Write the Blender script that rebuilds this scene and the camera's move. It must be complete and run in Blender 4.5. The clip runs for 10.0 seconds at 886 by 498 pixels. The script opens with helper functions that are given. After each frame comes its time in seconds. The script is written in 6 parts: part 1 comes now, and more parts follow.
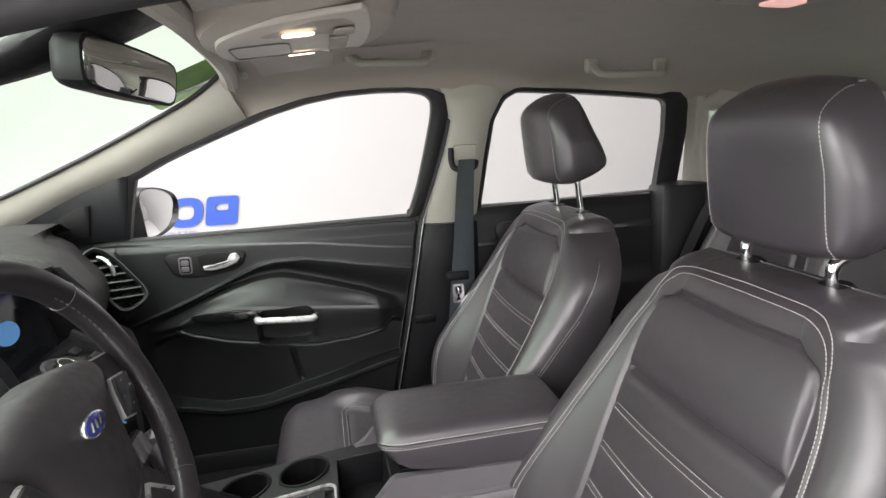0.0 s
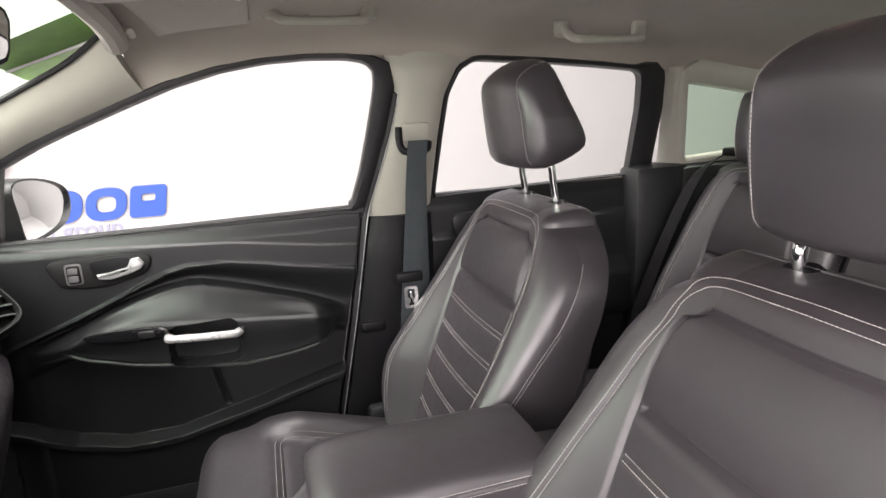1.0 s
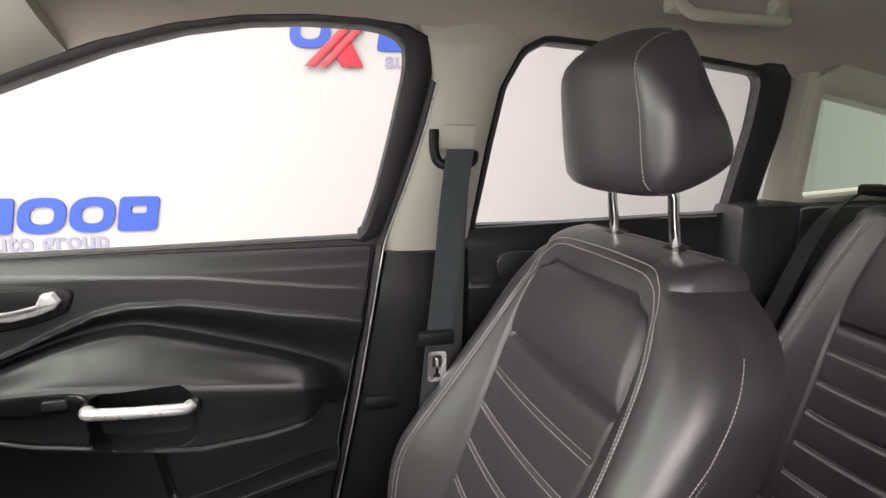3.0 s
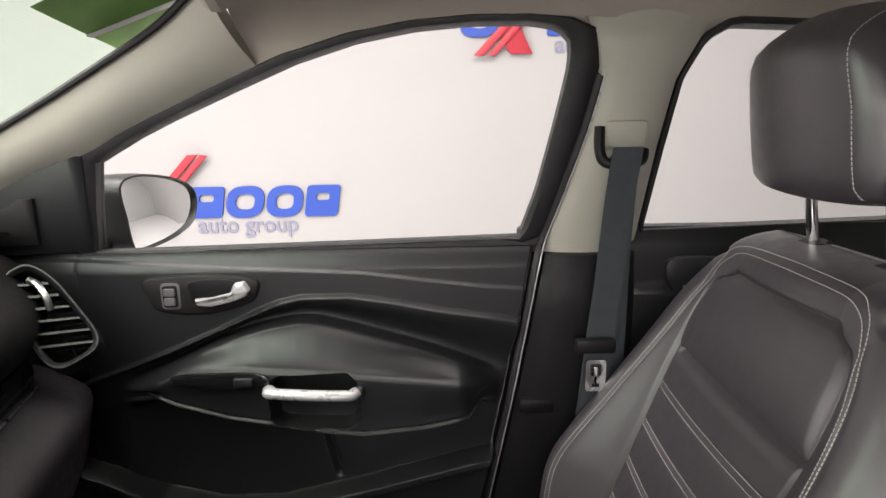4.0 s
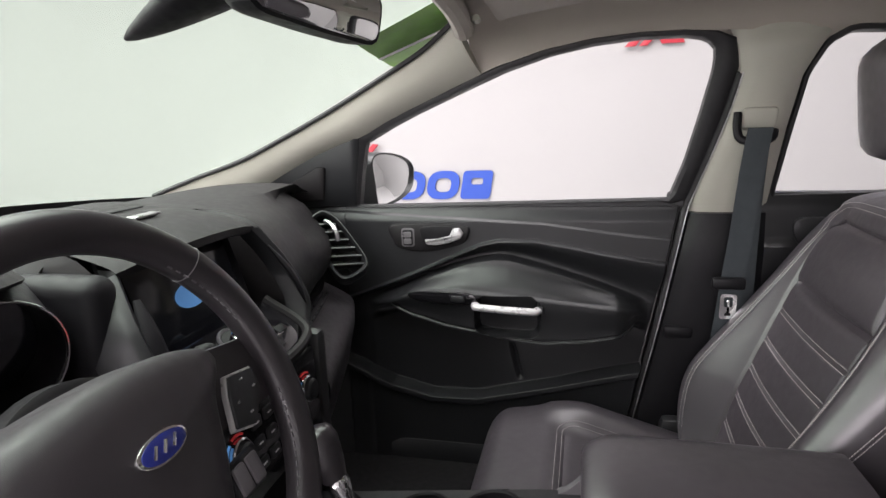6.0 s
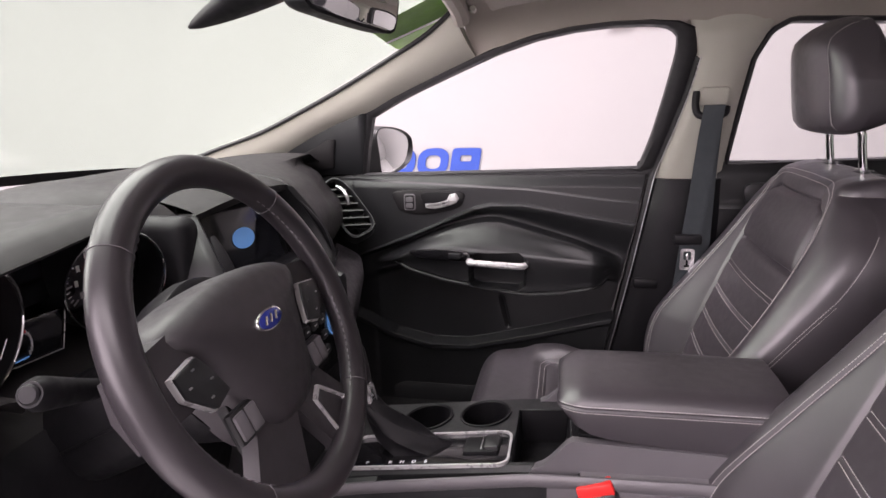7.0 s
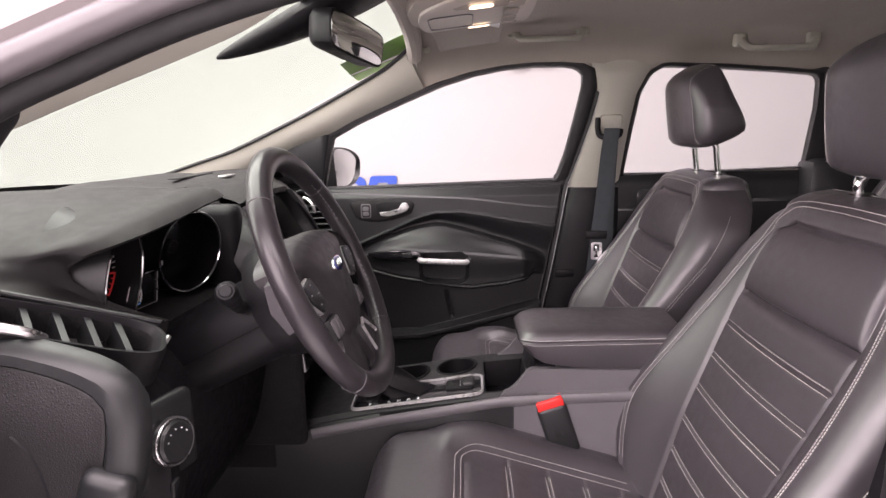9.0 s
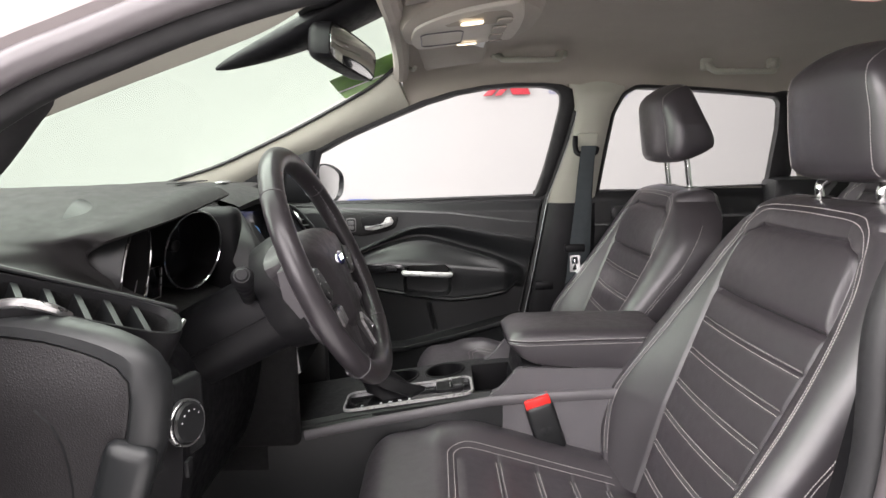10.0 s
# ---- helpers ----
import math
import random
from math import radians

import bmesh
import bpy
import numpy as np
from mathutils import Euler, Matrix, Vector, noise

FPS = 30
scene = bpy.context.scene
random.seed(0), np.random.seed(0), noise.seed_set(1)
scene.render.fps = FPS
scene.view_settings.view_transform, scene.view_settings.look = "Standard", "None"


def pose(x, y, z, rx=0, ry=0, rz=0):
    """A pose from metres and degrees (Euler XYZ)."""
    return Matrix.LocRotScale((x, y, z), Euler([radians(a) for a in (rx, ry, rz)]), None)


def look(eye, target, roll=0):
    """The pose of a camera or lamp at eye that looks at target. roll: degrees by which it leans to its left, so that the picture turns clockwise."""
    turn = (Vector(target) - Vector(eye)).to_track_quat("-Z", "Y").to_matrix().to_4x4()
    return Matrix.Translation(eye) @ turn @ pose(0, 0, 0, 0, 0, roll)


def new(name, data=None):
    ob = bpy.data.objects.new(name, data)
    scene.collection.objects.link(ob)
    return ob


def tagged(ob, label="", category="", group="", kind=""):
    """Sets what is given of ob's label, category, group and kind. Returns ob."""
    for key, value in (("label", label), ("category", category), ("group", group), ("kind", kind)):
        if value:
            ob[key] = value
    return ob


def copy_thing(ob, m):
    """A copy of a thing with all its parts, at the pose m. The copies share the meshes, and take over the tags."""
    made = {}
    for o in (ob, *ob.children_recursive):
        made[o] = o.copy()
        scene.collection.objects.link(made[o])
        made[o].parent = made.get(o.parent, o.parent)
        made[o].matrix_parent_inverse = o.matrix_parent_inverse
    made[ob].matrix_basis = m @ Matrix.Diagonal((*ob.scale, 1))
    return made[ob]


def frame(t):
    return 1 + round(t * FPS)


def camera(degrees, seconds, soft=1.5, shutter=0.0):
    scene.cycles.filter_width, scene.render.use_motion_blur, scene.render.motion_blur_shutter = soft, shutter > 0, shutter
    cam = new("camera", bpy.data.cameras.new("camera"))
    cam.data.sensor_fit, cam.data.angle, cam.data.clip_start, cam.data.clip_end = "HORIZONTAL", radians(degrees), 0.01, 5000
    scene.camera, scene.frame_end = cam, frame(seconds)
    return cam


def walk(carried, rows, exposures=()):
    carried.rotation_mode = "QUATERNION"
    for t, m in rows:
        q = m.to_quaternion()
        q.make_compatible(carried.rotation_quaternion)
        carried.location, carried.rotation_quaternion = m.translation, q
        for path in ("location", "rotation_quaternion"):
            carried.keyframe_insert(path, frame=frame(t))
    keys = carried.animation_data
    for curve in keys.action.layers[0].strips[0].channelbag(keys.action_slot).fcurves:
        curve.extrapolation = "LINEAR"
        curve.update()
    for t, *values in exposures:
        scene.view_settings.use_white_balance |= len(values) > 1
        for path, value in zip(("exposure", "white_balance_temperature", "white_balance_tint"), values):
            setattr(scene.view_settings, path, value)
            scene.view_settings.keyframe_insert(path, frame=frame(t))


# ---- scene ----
cam = camera(73.5, 10.0)
PATH = [
    (0, (0.524, -0.979, 1.405), (0.913, 0.941, 1.0), -2.4),
    (0.5, (0.581, -0.879, 1.408), (1.019, 1.02, 0.958), -2.7),
    (1, (0.574, -0.742, 1.385), (1.123, 1.124, 0.922), -2.6),
    (1.5, (0.559, -0.63, 1.372), (1.234, 1.2, 0.929), -3.1),
    (2, (0.578, -0.525, 1.355), (1.315, 1.285, 0.931), -1.6),
    (2.2, (0.589, -0.483, 1.351), (1.314, 1.334, 0.935), -0.7),
    (3.5, (0.636, -0.302, 1.326), (0.95, 1.64, 0.966), -0.2),
    (4, (0.639, -0.312, 1.355), (0.632, 1.644, 0.94), -1.1),
    (4.5, (0.627, -0.372, 1.343), (0.35, 1.577, 0.993), -1.6),
    (5, (0.619, -0.46, 1.342), (0.166, 1.456, 0.991), -1.5),
    (5.5, (0.599, -0.597, 1.356), (0.101, 1.299, 0.959), -1.6),
    (5.7, (0.583, -0.646, 1.356), (0.101, 1.251, 0.946), -1.9),
    (6.8, (0.576, -0.868, 1.356), (0.162, 1.025, 0.863), -1.7),
    (7, (0.591, -0.914, 1.352), (0.183, 0.979, 0.854), -1.8),
    (7.5, (0.596, -1.027, 1.344), (0.211, 0.875, 0.858), -2.5),
    (8, (0.568, -1.111, 1.345), (0.262, 0.809, 0.873), -3.0),
    (8.5, (0.516, -1.181, 1.334), (0.333, 0.76, 0.889), -2.4),
    (9, (0.479, -1.229, 1.323), (0.4, 0.73, 0.926), -1.3),
    (9.5, (0.452, -1.261, 1.305), (0.435, 0.71, 0.966), -0.7),
    (10, (0.439, -1.286, 1.283), (0.458, 0.69, 0.979), -0.8),
]
LEVELS = [(0, 0.31, 6500, 11), (1, 0.56, 6700, 14), (2, 0.60, 6750, 15), (3.5, 0.16, 6850, 14), (4.5, 0.0, 6650, 15), (5.5, 0.02, 6450, 14), (7, 0.12, 6650, 28), (7.5, 0.15, 6700, 34), (8.5, 0.20, 6750, 37), (9, 0.23, 6800, 28), (10, 0.22, 6600, 13)]
walk(cam, [(t, look(eye, target, roll)) for t, eye, target, roll in PATH], LEVELS)

# ---- light and booth air ----
world = bpy.data.worlds.new("world")
scene.world = world
world.use_nodes = True
world.node_tree.nodes["Background"].inputs[0].default_value = (1.0, 0.98, 0.96, 1)
world.node_tree.nodes["Background"].inputs[1].default_value = 0.25


def area_lamp(name, eye, target, sx, sy, watts, color=(1, 1, 1)):
    d = bpy.data.lights.new(name, "AREA")
    d.shape, d.size, d.size_y, d.energy, d.color = "RECTANGLE", sx, sy, watts, color
    ob = new(name, d)
    ob.matrix_world = look(eye, target)
    return ob


area_lamp("booth_ceiling_lamp", (-0.5, -0.6, 3.62), (-0.5, -0.59, 0), 6.4, 5.4, 830, (1.0, 0.98, 0.97))
# Unseen fill lights, added to brighten the seats and console.
area_lamp("front_fill_light", (-4.1, -1.2, 2.0), (0.6, -0.2, 1.1), 5.4, 2.6, 330, (1.0, 0.98, 0.96))
area_lamp("side_fill_light", (-0.8, -3.6, 2.0), (0.7, 0, 0.9), 3.4, 2.2, 200, (1.0, 0.95, 0.97))

# ---- materials ----


def material(name, color, rough=0.5, metal=0.0, grain=0.0, grain_size=0.001, blotch=0.12, blotch_size=0.06, wear=0.08,
             spec=0.5, cells=False, sheen=0.0, coat=0.0):
    m = bpy.data.materials.new(name)
    m.use_nodes = True
    nt = m.node_tree
    n, l = nt.nodes, nt.links
    b = n["Principled BSDF"]
    b.inputs["Metallic"].default_value = metal
    b.inputs["Specular IOR Level"].default_value = spec
    b.inputs["Sheen Weight"].default_value = sheen
    b.inputs["Coat Weight"].default_value = coat
    b.inputs["Coat Roughness"].default_value = max(0.03, rough * 0.8)
    co = n.new("ShaderNodeTexCoord")
    big = n.new("ShaderNodeTexNoise")
    big.inputs["Scale"].default_value = 1.0 / blotch_size
    big.inputs["Detail"].default_value = 5
    l.new(co.outputs["Object"], big.inputs["Vector"])
    mix = n.new("ShaderNodeMix")
    mix.data_type = "RGBA"
    mix.inputs["A"].default_value = (*[c * (1 - blotch) for c in color], 1)
    mix.inputs["B"].default_value = (*[min(1, c * (1 + blotch)) for c in color], 1)
    l.new(big.outputs["Fac"], mix.inputs["Factor"])
    l.new(mix.outputs["Result"], b.inputs["Base Color"])
    rr = n.new("ShaderNodeMapRange")
    rr.inputs["From Min"].default_value, rr.inputs["From Max"].default_value = 0.3, 0.7
    rr.inputs["To Min"].default_value, rr.inputs["To Max"].default_value = max(0.02, rough - wear), min(1, rough + wear)
    mid = n.new("ShaderNodeTexNoise")
    mid.inputs["Scale"].default_value = 4.0 / blotch_size
    l.new(co.outputs["Object"], mid.inputs["Vector"])
    l.new(mid.outputs["Fac"], rr.inputs["Value"])
    l.new(rr.outputs["Result"], b.inputs["Roughness"])
    if grain:
        if cells:
            g = n.new("ShaderNodeTexVoronoi")
            g.feature = "DISTANCE_TO_EDGE"
            out = g.outputs["Distance"]
        else:
            g = n.new("ShaderNodeTexNoise")
            g.inputs["Detail"].default_value = 3
            out = g.outputs["Fac"]
        g.inputs["Scale"].default_value = 1.0 / grain_size
        l.new(co.outputs["Object"], g.inputs["Vector"])
        bump = n.new("ShaderNodeBump")
        bump.inputs["Strength"].default_value = grain
        bump.inputs["Distance"].default_value = grain_size * 0.5
        l.new(out, bump.inputs["Height"])
        l.new(bump.outputs["Normal"], b.inputs["Normal"])
    return m


def glowing(name, color, strength):
    m = bpy.data.materials.new(name)
    m.use_nodes = True
    b = m.node_tree.nodes["Principled BSDF"]
    b.inputs["Base Color"].default_value = (*color, 1)
    b.inputs["Emission Color"].default_value = (*color, 1)
    b.inputs["Emission Strength"].default_value = strength
    return m


def glass(name, tint, rough=0.0):
    m = bpy.data.materials.new(name)
    m.use_nodes = True
    n, l = m.node_tree.nodes, m.node_tree.links
    n.remove(n["Principled BSDF"])
    clear, gloss, mix, face, power, scale = (n.new(k) for k in ("ShaderNodeBsdfTransparent", "ShaderNodeBsdfGlossy", "ShaderNodeMixShader", "ShaderNodeLayerWeight", "ShaderNodeMath", "ShaderNodeMath"))
    clear.inputs["Color"].default_value = (*tint, 1)
    gloss.inputs["Roughness"].default_value = rough
    power.operation, power.inputs[1].default_value = "POWER", 5.0
    scale.operation, scale.inputs[1].default_value, scale.inputs[2].default_value = "MULTIPLY_ADD", 0.12, 0.003
    l.new(face.outputs["Facing"], power.inputs[0])
    l.new(power.outputs[0], scale.inputs[0])
    l.new(scale.outputs[0], mix.inputs[0])
    l.new(clear.outputs[0], mix.inputs[1])
    l.new(gloss.outputs[0], mix.inputs[2])
    l.new(mix.outputs[0], n["Material Output"].inputs["Surface"])
    return m


LEATHER = material("black leather", (0.0395, 0.0352, 0.0398), 0.41, grain=0.22, grain_size=0.0016, cells=True, blotch=0.15, wear=0.06, spec=0.85, coat=0.35)
LEATHER_INSERT = material("black perforated leather", (0.041, 0.0358, 0.0408), 0.48, grain=0.18, grain_size=0.0018, cells=True, blotch=0.12, wear=0.05, spec=0.7, coat=0.25)
RIM_LEATHER = material("worn wheel leather", (0.024, 0.0215, 0.0238), 0.32, grain=0.12, grain_size=0.0014, cells=True, wear=0.03, blotch=0.05, blotch_size=0.15)
PLASTIC = material("black grained plastic", (0.0112, 0.0122, 0.0130), 0.41, grain=0.25, grain_size=0.0012, cells=True, wear=0.06)
SOFT = material("soft dash skin", (0.0125, 0.0118, 0.0122), 0.54, grain=0.3, grain_size=0.0014, cells=True, wear=0.05, spec=0.25)
HUB = material("black wheel hub plastic", (0.030, 0.027, 0.030), 0.46, grain=0.2, grain_size=0.0012, cells=True, spec=0.5)
# DARK also stands in for shade: knee panel, shroud, dial and console wells.
DARK = material("dark matt plastic and painted shade", (0.006, 0.006, 0.007), 0.5, blotch=0.2, spec=0.22)
GLOSS = material("gloss black plastic", (0.008, 0.008, 0.009), 0.10, wear=0.05, coat=0.4)
GREY = material("grey console plastic", (0.112, 0.107, 0.113), 0.40, grain=0.15, grain_size=0.0012, cells=True)
SATIN = material("satin silver trim", (0.52, 0.52, 0.52), 0.30, metal=1.0, wear=0.06)
SILVER = material("silver painted trim", (0.46, 0.46, 0.46), 0.30, metal=0.35, wear=0.05)
CHROME = material("bright chrome", (0.80, 0.80, 0.80), 0.10, metal=1.0, wear=0.04)
BEIGE = material("pale grey pillar plastic", (0.37, 0.365, 0.31), 0.62, grain=0.15, grain_size=0.0012, blotch=0.05)
HEADCLOTH = material("grey headliner cloth", (0.33, 0.30, 0.262), 0.95, grain=0.5, grain_size=0.0016, blotch=0.06, sheen=0.1)
CREAM = material("cream console plastic", (0.50, 0.47, 0.42), 0.55, grain=0.1, blotch=0.05)
RUBBER = material("black rubber seal", (0.014, 0.014, 0.015), 0.55)
# Carpet black; also paints deep shade in the vents and centre stack.
CARPET_AND_SHADE = material("black carpet and deep shade", (0.0045, 0.0045, 0.005), 0.98, grain=0.8, grain_size=0.003)
WEBBING = material("grey belt webbing", (0.033, 0.042, 0.046), 0.65, grain=0.6, grain_size=0.0015)
THREAD = material("pale stitching thread", (0.46, 0.44, 0.43), 0.8, blotch=0.1)
RED = material("red buckle plastic", (0.75, 0.03, 0.025), 0.4)
WHITE = material("white booth wall", (0.34, 0.334, 0.332), 0.7, blotch=0.015, blotch_size=0.8)
CONCRETE = material("pale booth floor", (0.62, 0.61, 0.61), 0.5, blotch=0.1, blotch_size=0.5)
PAINT = material("silver car paint", (0.115, 0.100, 0.100), 0.42, metal=0.45, coat=0.1, wear=0.03)
FLANGE = material("satin grey door flange", (0.085, 0.076, 0.080), 0.36, spec=0.6)
BLUE_INK = material("blue sign vinyl", (0.007, 0.048, 0.32), 0.5, blotch=0.03)
RED_INK = material("red sign vinyl", (0.37, 0.018, 0.032), 0.5, blotch=0.03)
GREY_INK = material("grey sign vinyl", (0.20, 0.20, 0.27), 0.5, blotch=0.03)
BADGE_BLUE = material("blue badge enamel", (0.02, 0.03, 0.20), 0.15, coat=0.5)
GREEN = material("green printed film", (0.13, 0.30, 0.05), 0.5, blotch=0.4, blotch_size=0.05)
SCREEN = material("dark display glass", (0.010, 0.011, 0.014), 0.12, wear=0.02)
MIRROR = material("mirror silver", (0.86, 0.87, 0.87), 0.02, metal=1.0, wear=0.0, blotch=0.01)
WHITE_MARK = material("white printed marks", (0.75, 0.75, 0.75), 0.5)
LIT_BLUE = glowing("lit blue display", (0.11, 0.30, 0.62), 0.35)
LIT_RED = glowing("lit red dial marks", (0.6, 0.03, 0.03), 0.12)
LIT_LAMP = glowing("lit reading lamp", (1.0, 0.86, 0.62), 2.5)
LIT_ROSE = glowing("faintly lit rear lamp", (1.0, 0.55, 0.50), 0.55)
WIND_GLASS = glass("green tinted windscreen", (0.87, 0.945, 0.885))
SIDE_GLASS = glass("clear side glass", (0.97, 0.975, 0.97))
DARK_GLASS = glass("tinted quarter glass", (0.78, 0.88, 0.80))

# ---- shape helpers ----


def thing(name, label, category, group="", kind=""):
    return tagged(new(name), label, category, group, kind)


def part(name, geo, mat, parent=None, label="", smooth=True, angle=35, kind=""):
    """One mesh object from (points, faces), under a thing or a part."""
    me = bpy.data.meshes.new(name)
    me.from_pydata([tuple(map(float, p)) for p in geo[0]], [], [tuple(map(int, f)) for f in geo[1]])
    me.validate()
    bm = bmesh.new()
    bm.from_mesh(me)
    bmesh.ops.recalc_face_normals(bm, faces=bm.faces)
    for f in bm.faces:
        f.smooth = smooth
    if smooth:
        for e in bm.edges:
            if len(e.link_faces) == 2 and e.calc_face_angle(0) > radians(angle):
                e.smooth = False
    bm.to_mesh(me)
    bm.free()
    me.materials.append(mat)
    ob = new(name, me)
    if parent:
        ob.parent = parent
    return tagged(ob, label, "", "", kind)


def structure(name, geo, mat, label, category, smooth=True):
    return tagged(part(name, geo, mat, None, "", smooth), label, category, "", "structure")


def join(*geos):
    v, f = [], []
    for gv, gf in geos:
        k = len(v)
        v.extend(tuple(p) for p in gv)
        f.extend(tuple(i + k for i in face) for face in gf)
    return v, f


def moved(geo, m):
    return [tuple(m @ Vector(p)) for p in geo[0]], geo[1]


def flipped(geo):
    return [(p[0], -p[1], p[2]) for p in geo[0]], [tuple(reversed(f)) for f in geo[1]]


def curve(points, n, closed=False):
    """n points evenly spread on a smooth line through the given ones."""
    p = np.array(points, float)
    k = len(p)
    out = []
    spans = k if closed else k - 1
    for i in range(spans):
        if closed:
            a, b, c, d = p[(i - 1) % k], p[i], p[(i + 1) % k], p[(i + 2) % k]
        else:
            a, b, c, d = p[max(i - 1, 0)], p[i], p[i + 1], p[min(i + 2, k - 1)]
        for s in np.linspace(0, 1, 12, endpoint=False):
            out.append(0.5 * ((2 * b) + (c - a) * s + (2 * a - 5 * b + 4 * c - d) * s * s + (3 * b - a - 3 * c + d) * s ** 3))
    out.append(p[0] if closed else p[-1])
    out = np.array(out)
    d = np.concatenate([[0], np.cumsum(np.linalg.norm(np.diff(out, axis=0), axis=1))])
    at = np.linspace(0, d[-1], n, endpoint=not closed)
    return np.stack([np.interp(at, d, out[:, j]) for j in range(out.shape[1])], 1)


def grid(rows, wrap=False, cap=False):
    """Faces over rows of equally many points; wrap closes each row to a ring, cap closes the ends."""
    n = len(rows[0])
    v = [tuple(p) for r in rows for p in r]
    f = []
    for i in range(len(rows) - 1):
        for j in range(n if wrap else n - 1):
            k = (j + 1) % n
            f.append((i * n + j, i * n + k, (i + 1) * n + k, (i + 1) * n + j))
    if cap:
        f.append(tuple(range(n - 1, -1, -1)))
        f.append(tuple((len(rows) - 1) * n + j for j in range(n)))
    return v, f


def tube(points, r, sides=10, closed=False, squash=1.0, up=(0, 0, 1)):
    p = np.array(points, float)
    n = len(p)
    rows = []
    rr = r if hasattr(r, "__len__") else [r] * n
    last = None
    for i in range(n):
        t = p[(i + 1) % n] - p[i - 1] if closed else p[min(i + 1, n - 1)] - p[max(i - 1, 0)]
        t = t / (np.linalg.norm(t) + 1e-12)
        if last is None:
            a = np.cross(t, up)
            if np.linalg.norm(a) < 1e-3:
                a = np.cross(t, (1, 0, 0))
        else:
            a = last - t * (last @ t)
        a = a / np.linalg.norm(a)
        last = a
        b = np.cross(t, a)
        rows.append([p[i] + rr[i] * (a * math.cos(q) + squash * b * math.sin(q)) for q in np.linspace(0, 2 * math.pi, sides, endpoint=False)])
    if closed:
        rows.append(rows[0])
    return grid(rows, True, not closed)


def block(c, s, bevel=0.004, seg=2, m=None):
    """A box with rounded edges: middle, sizes."""
    bm = bmesh.new()
    bmesh.ops.create_cube(bm, size=1)
    for v in bm.verts:
        v.co = Vector((v.co.x * s[0], v.co.y * s[1], v.co.z * s[2]))
    if bevel > 0:
        bmesh.ops.bevel(bm, geom=list(bm.edges), offset=min(bevel, 0.49 * min(s)), segments=seg, affect="EDGES", profile=0.5)
    t = Matrix.Translation(c) @ (m or Matrix())
    geo = [tuple(t @ v.co) for v in bm.verts], [tuple(v.index for v in f.verts) for f in bm.faces]
    bm.free()
    return geo


def slab(outline, depth, place, edge=0.003):
    """A plate from an outline of (a, b); place(a, b, d) puts it into the world, d runs from 0 (back) to depth (front). The front edge is rounded."""
    o = np.array(outline, float)
    n = len(o)
    t = np.roll(o, -1, 0) - np.roll(o, 1, 0)
    t = t / (np.linalg.norm(t, axis=1, keepdims=True) + 1e-9)
    area = 0.5 * np.sum(o[:, 0] * np.roll(o[:, 1], -1) - np.roll(o[:, 0], -1) * o[:, 1])
    inward = np.stack([-t[:, 1], t[:, 0]], 1) * (1 if area > 0 else -1)
    rows = []
    for k, d in ((0, 0), (0, depth - edge), (0.3, depth - 0.3 * edge), (1, depth)):
        rows.append([place(a, b, d) for a, b in o + inward * edge * k])
    v, f = grid(rows, True, True)
    return v, f


def disc(c, axis, r, depth, sides=32, edge=0.0015, r0=0.0):
    """A round plate or ring about an axis."""
    q = Vector(axis).normalized().to_track_quat("Z", "Y").to_matrix().to_4x4()
    m = Matrix.Translation(c) @ q
    ring = lambda rad, z: [tuple(m @ Vector((rad * math.cos(a), rad * math.sin(a), z))) for a in np.linspace(0, 2 * math.pi, sides, endpoint=False)]
    if r0:
        rows = [ring(r0, 0), ring(r, 0), ring(r, depth - edge), ring(r - edge, depth), ring(r0 + edge, depth), ring(r0, depth - edge), ring(r0, 0)]
        return grid(rows, True)
    return grid([ring(r, 0), ring(r, depth - edge), ring(r - edge, depth)], True, True)


def rounded(w, h, r, n=5, cx=0.0, cy=0.0):
    """A rounded rectangle's outline, anticlockwise."""
    out = []
    for sx, sy, a0 in ((1, 1, 0), (-1, 1, 90), (-1, -1, 180), (1, -1, 270)):
        for a in np.linspace(a0, a0 + 90, n):
            out.append((cx + sx * (w / 2 - r) + r * math.cos(radians(a)), cy + sy * (h / 2 - r) + r * math.sin(radians(a))))
    return out


def stitches(path, normal, length=0.0036, gap=0.0014, r=0.00042):
    """Short thread dashes along a line, lifted by normal."""
    p = np.array(path, float)
    d = np.concatenate([[0], np.cumsum(np.linalg.norm(np.diff(p, axis=0), axis=1))])
    v, f = [], []
    s = 0.0
    nrm = np.array(normal, float)
    while s + length < d[-1]:
        a = np.array([np.interp(s, d, p[:, j]) for j in range(3)])
        b = np.array([np.interp(s + length, d, p[:, j]) for j in range(3)])
        t = (b - a) / (np.linalg.norm(b - a) + 1e-9)
        w = np.cross(t, nrm)
        w = w / (np.linalg.norm(w) + 1e-9) * r
        h = nrm * r
        k = len(v)
        for q in (a, b):
            v += [q - w - h, q + w - h, q + w + h, q - w + h]
        f += [(k, k + 1, k + 2, k + 3), (k + 4, k + 7, k + 6, k + 5)] + [(k + i, k + 4 + i, k + 4 + (i + 1) % 4, k + (i + 1) % 4) for i in range(4)]
        s += length + gap
    return v, f


def smooth(a, b, x):
    t = np.clip((np.asarray(x, float) - a) / (b - a), 0, 1)
    return t * t * (3 - 2 * t)


def side_y(z):
    """How far out the cabin's side stands at height z."""
    return 0.74 - 0.38 * max(0.0, z - 1.13)

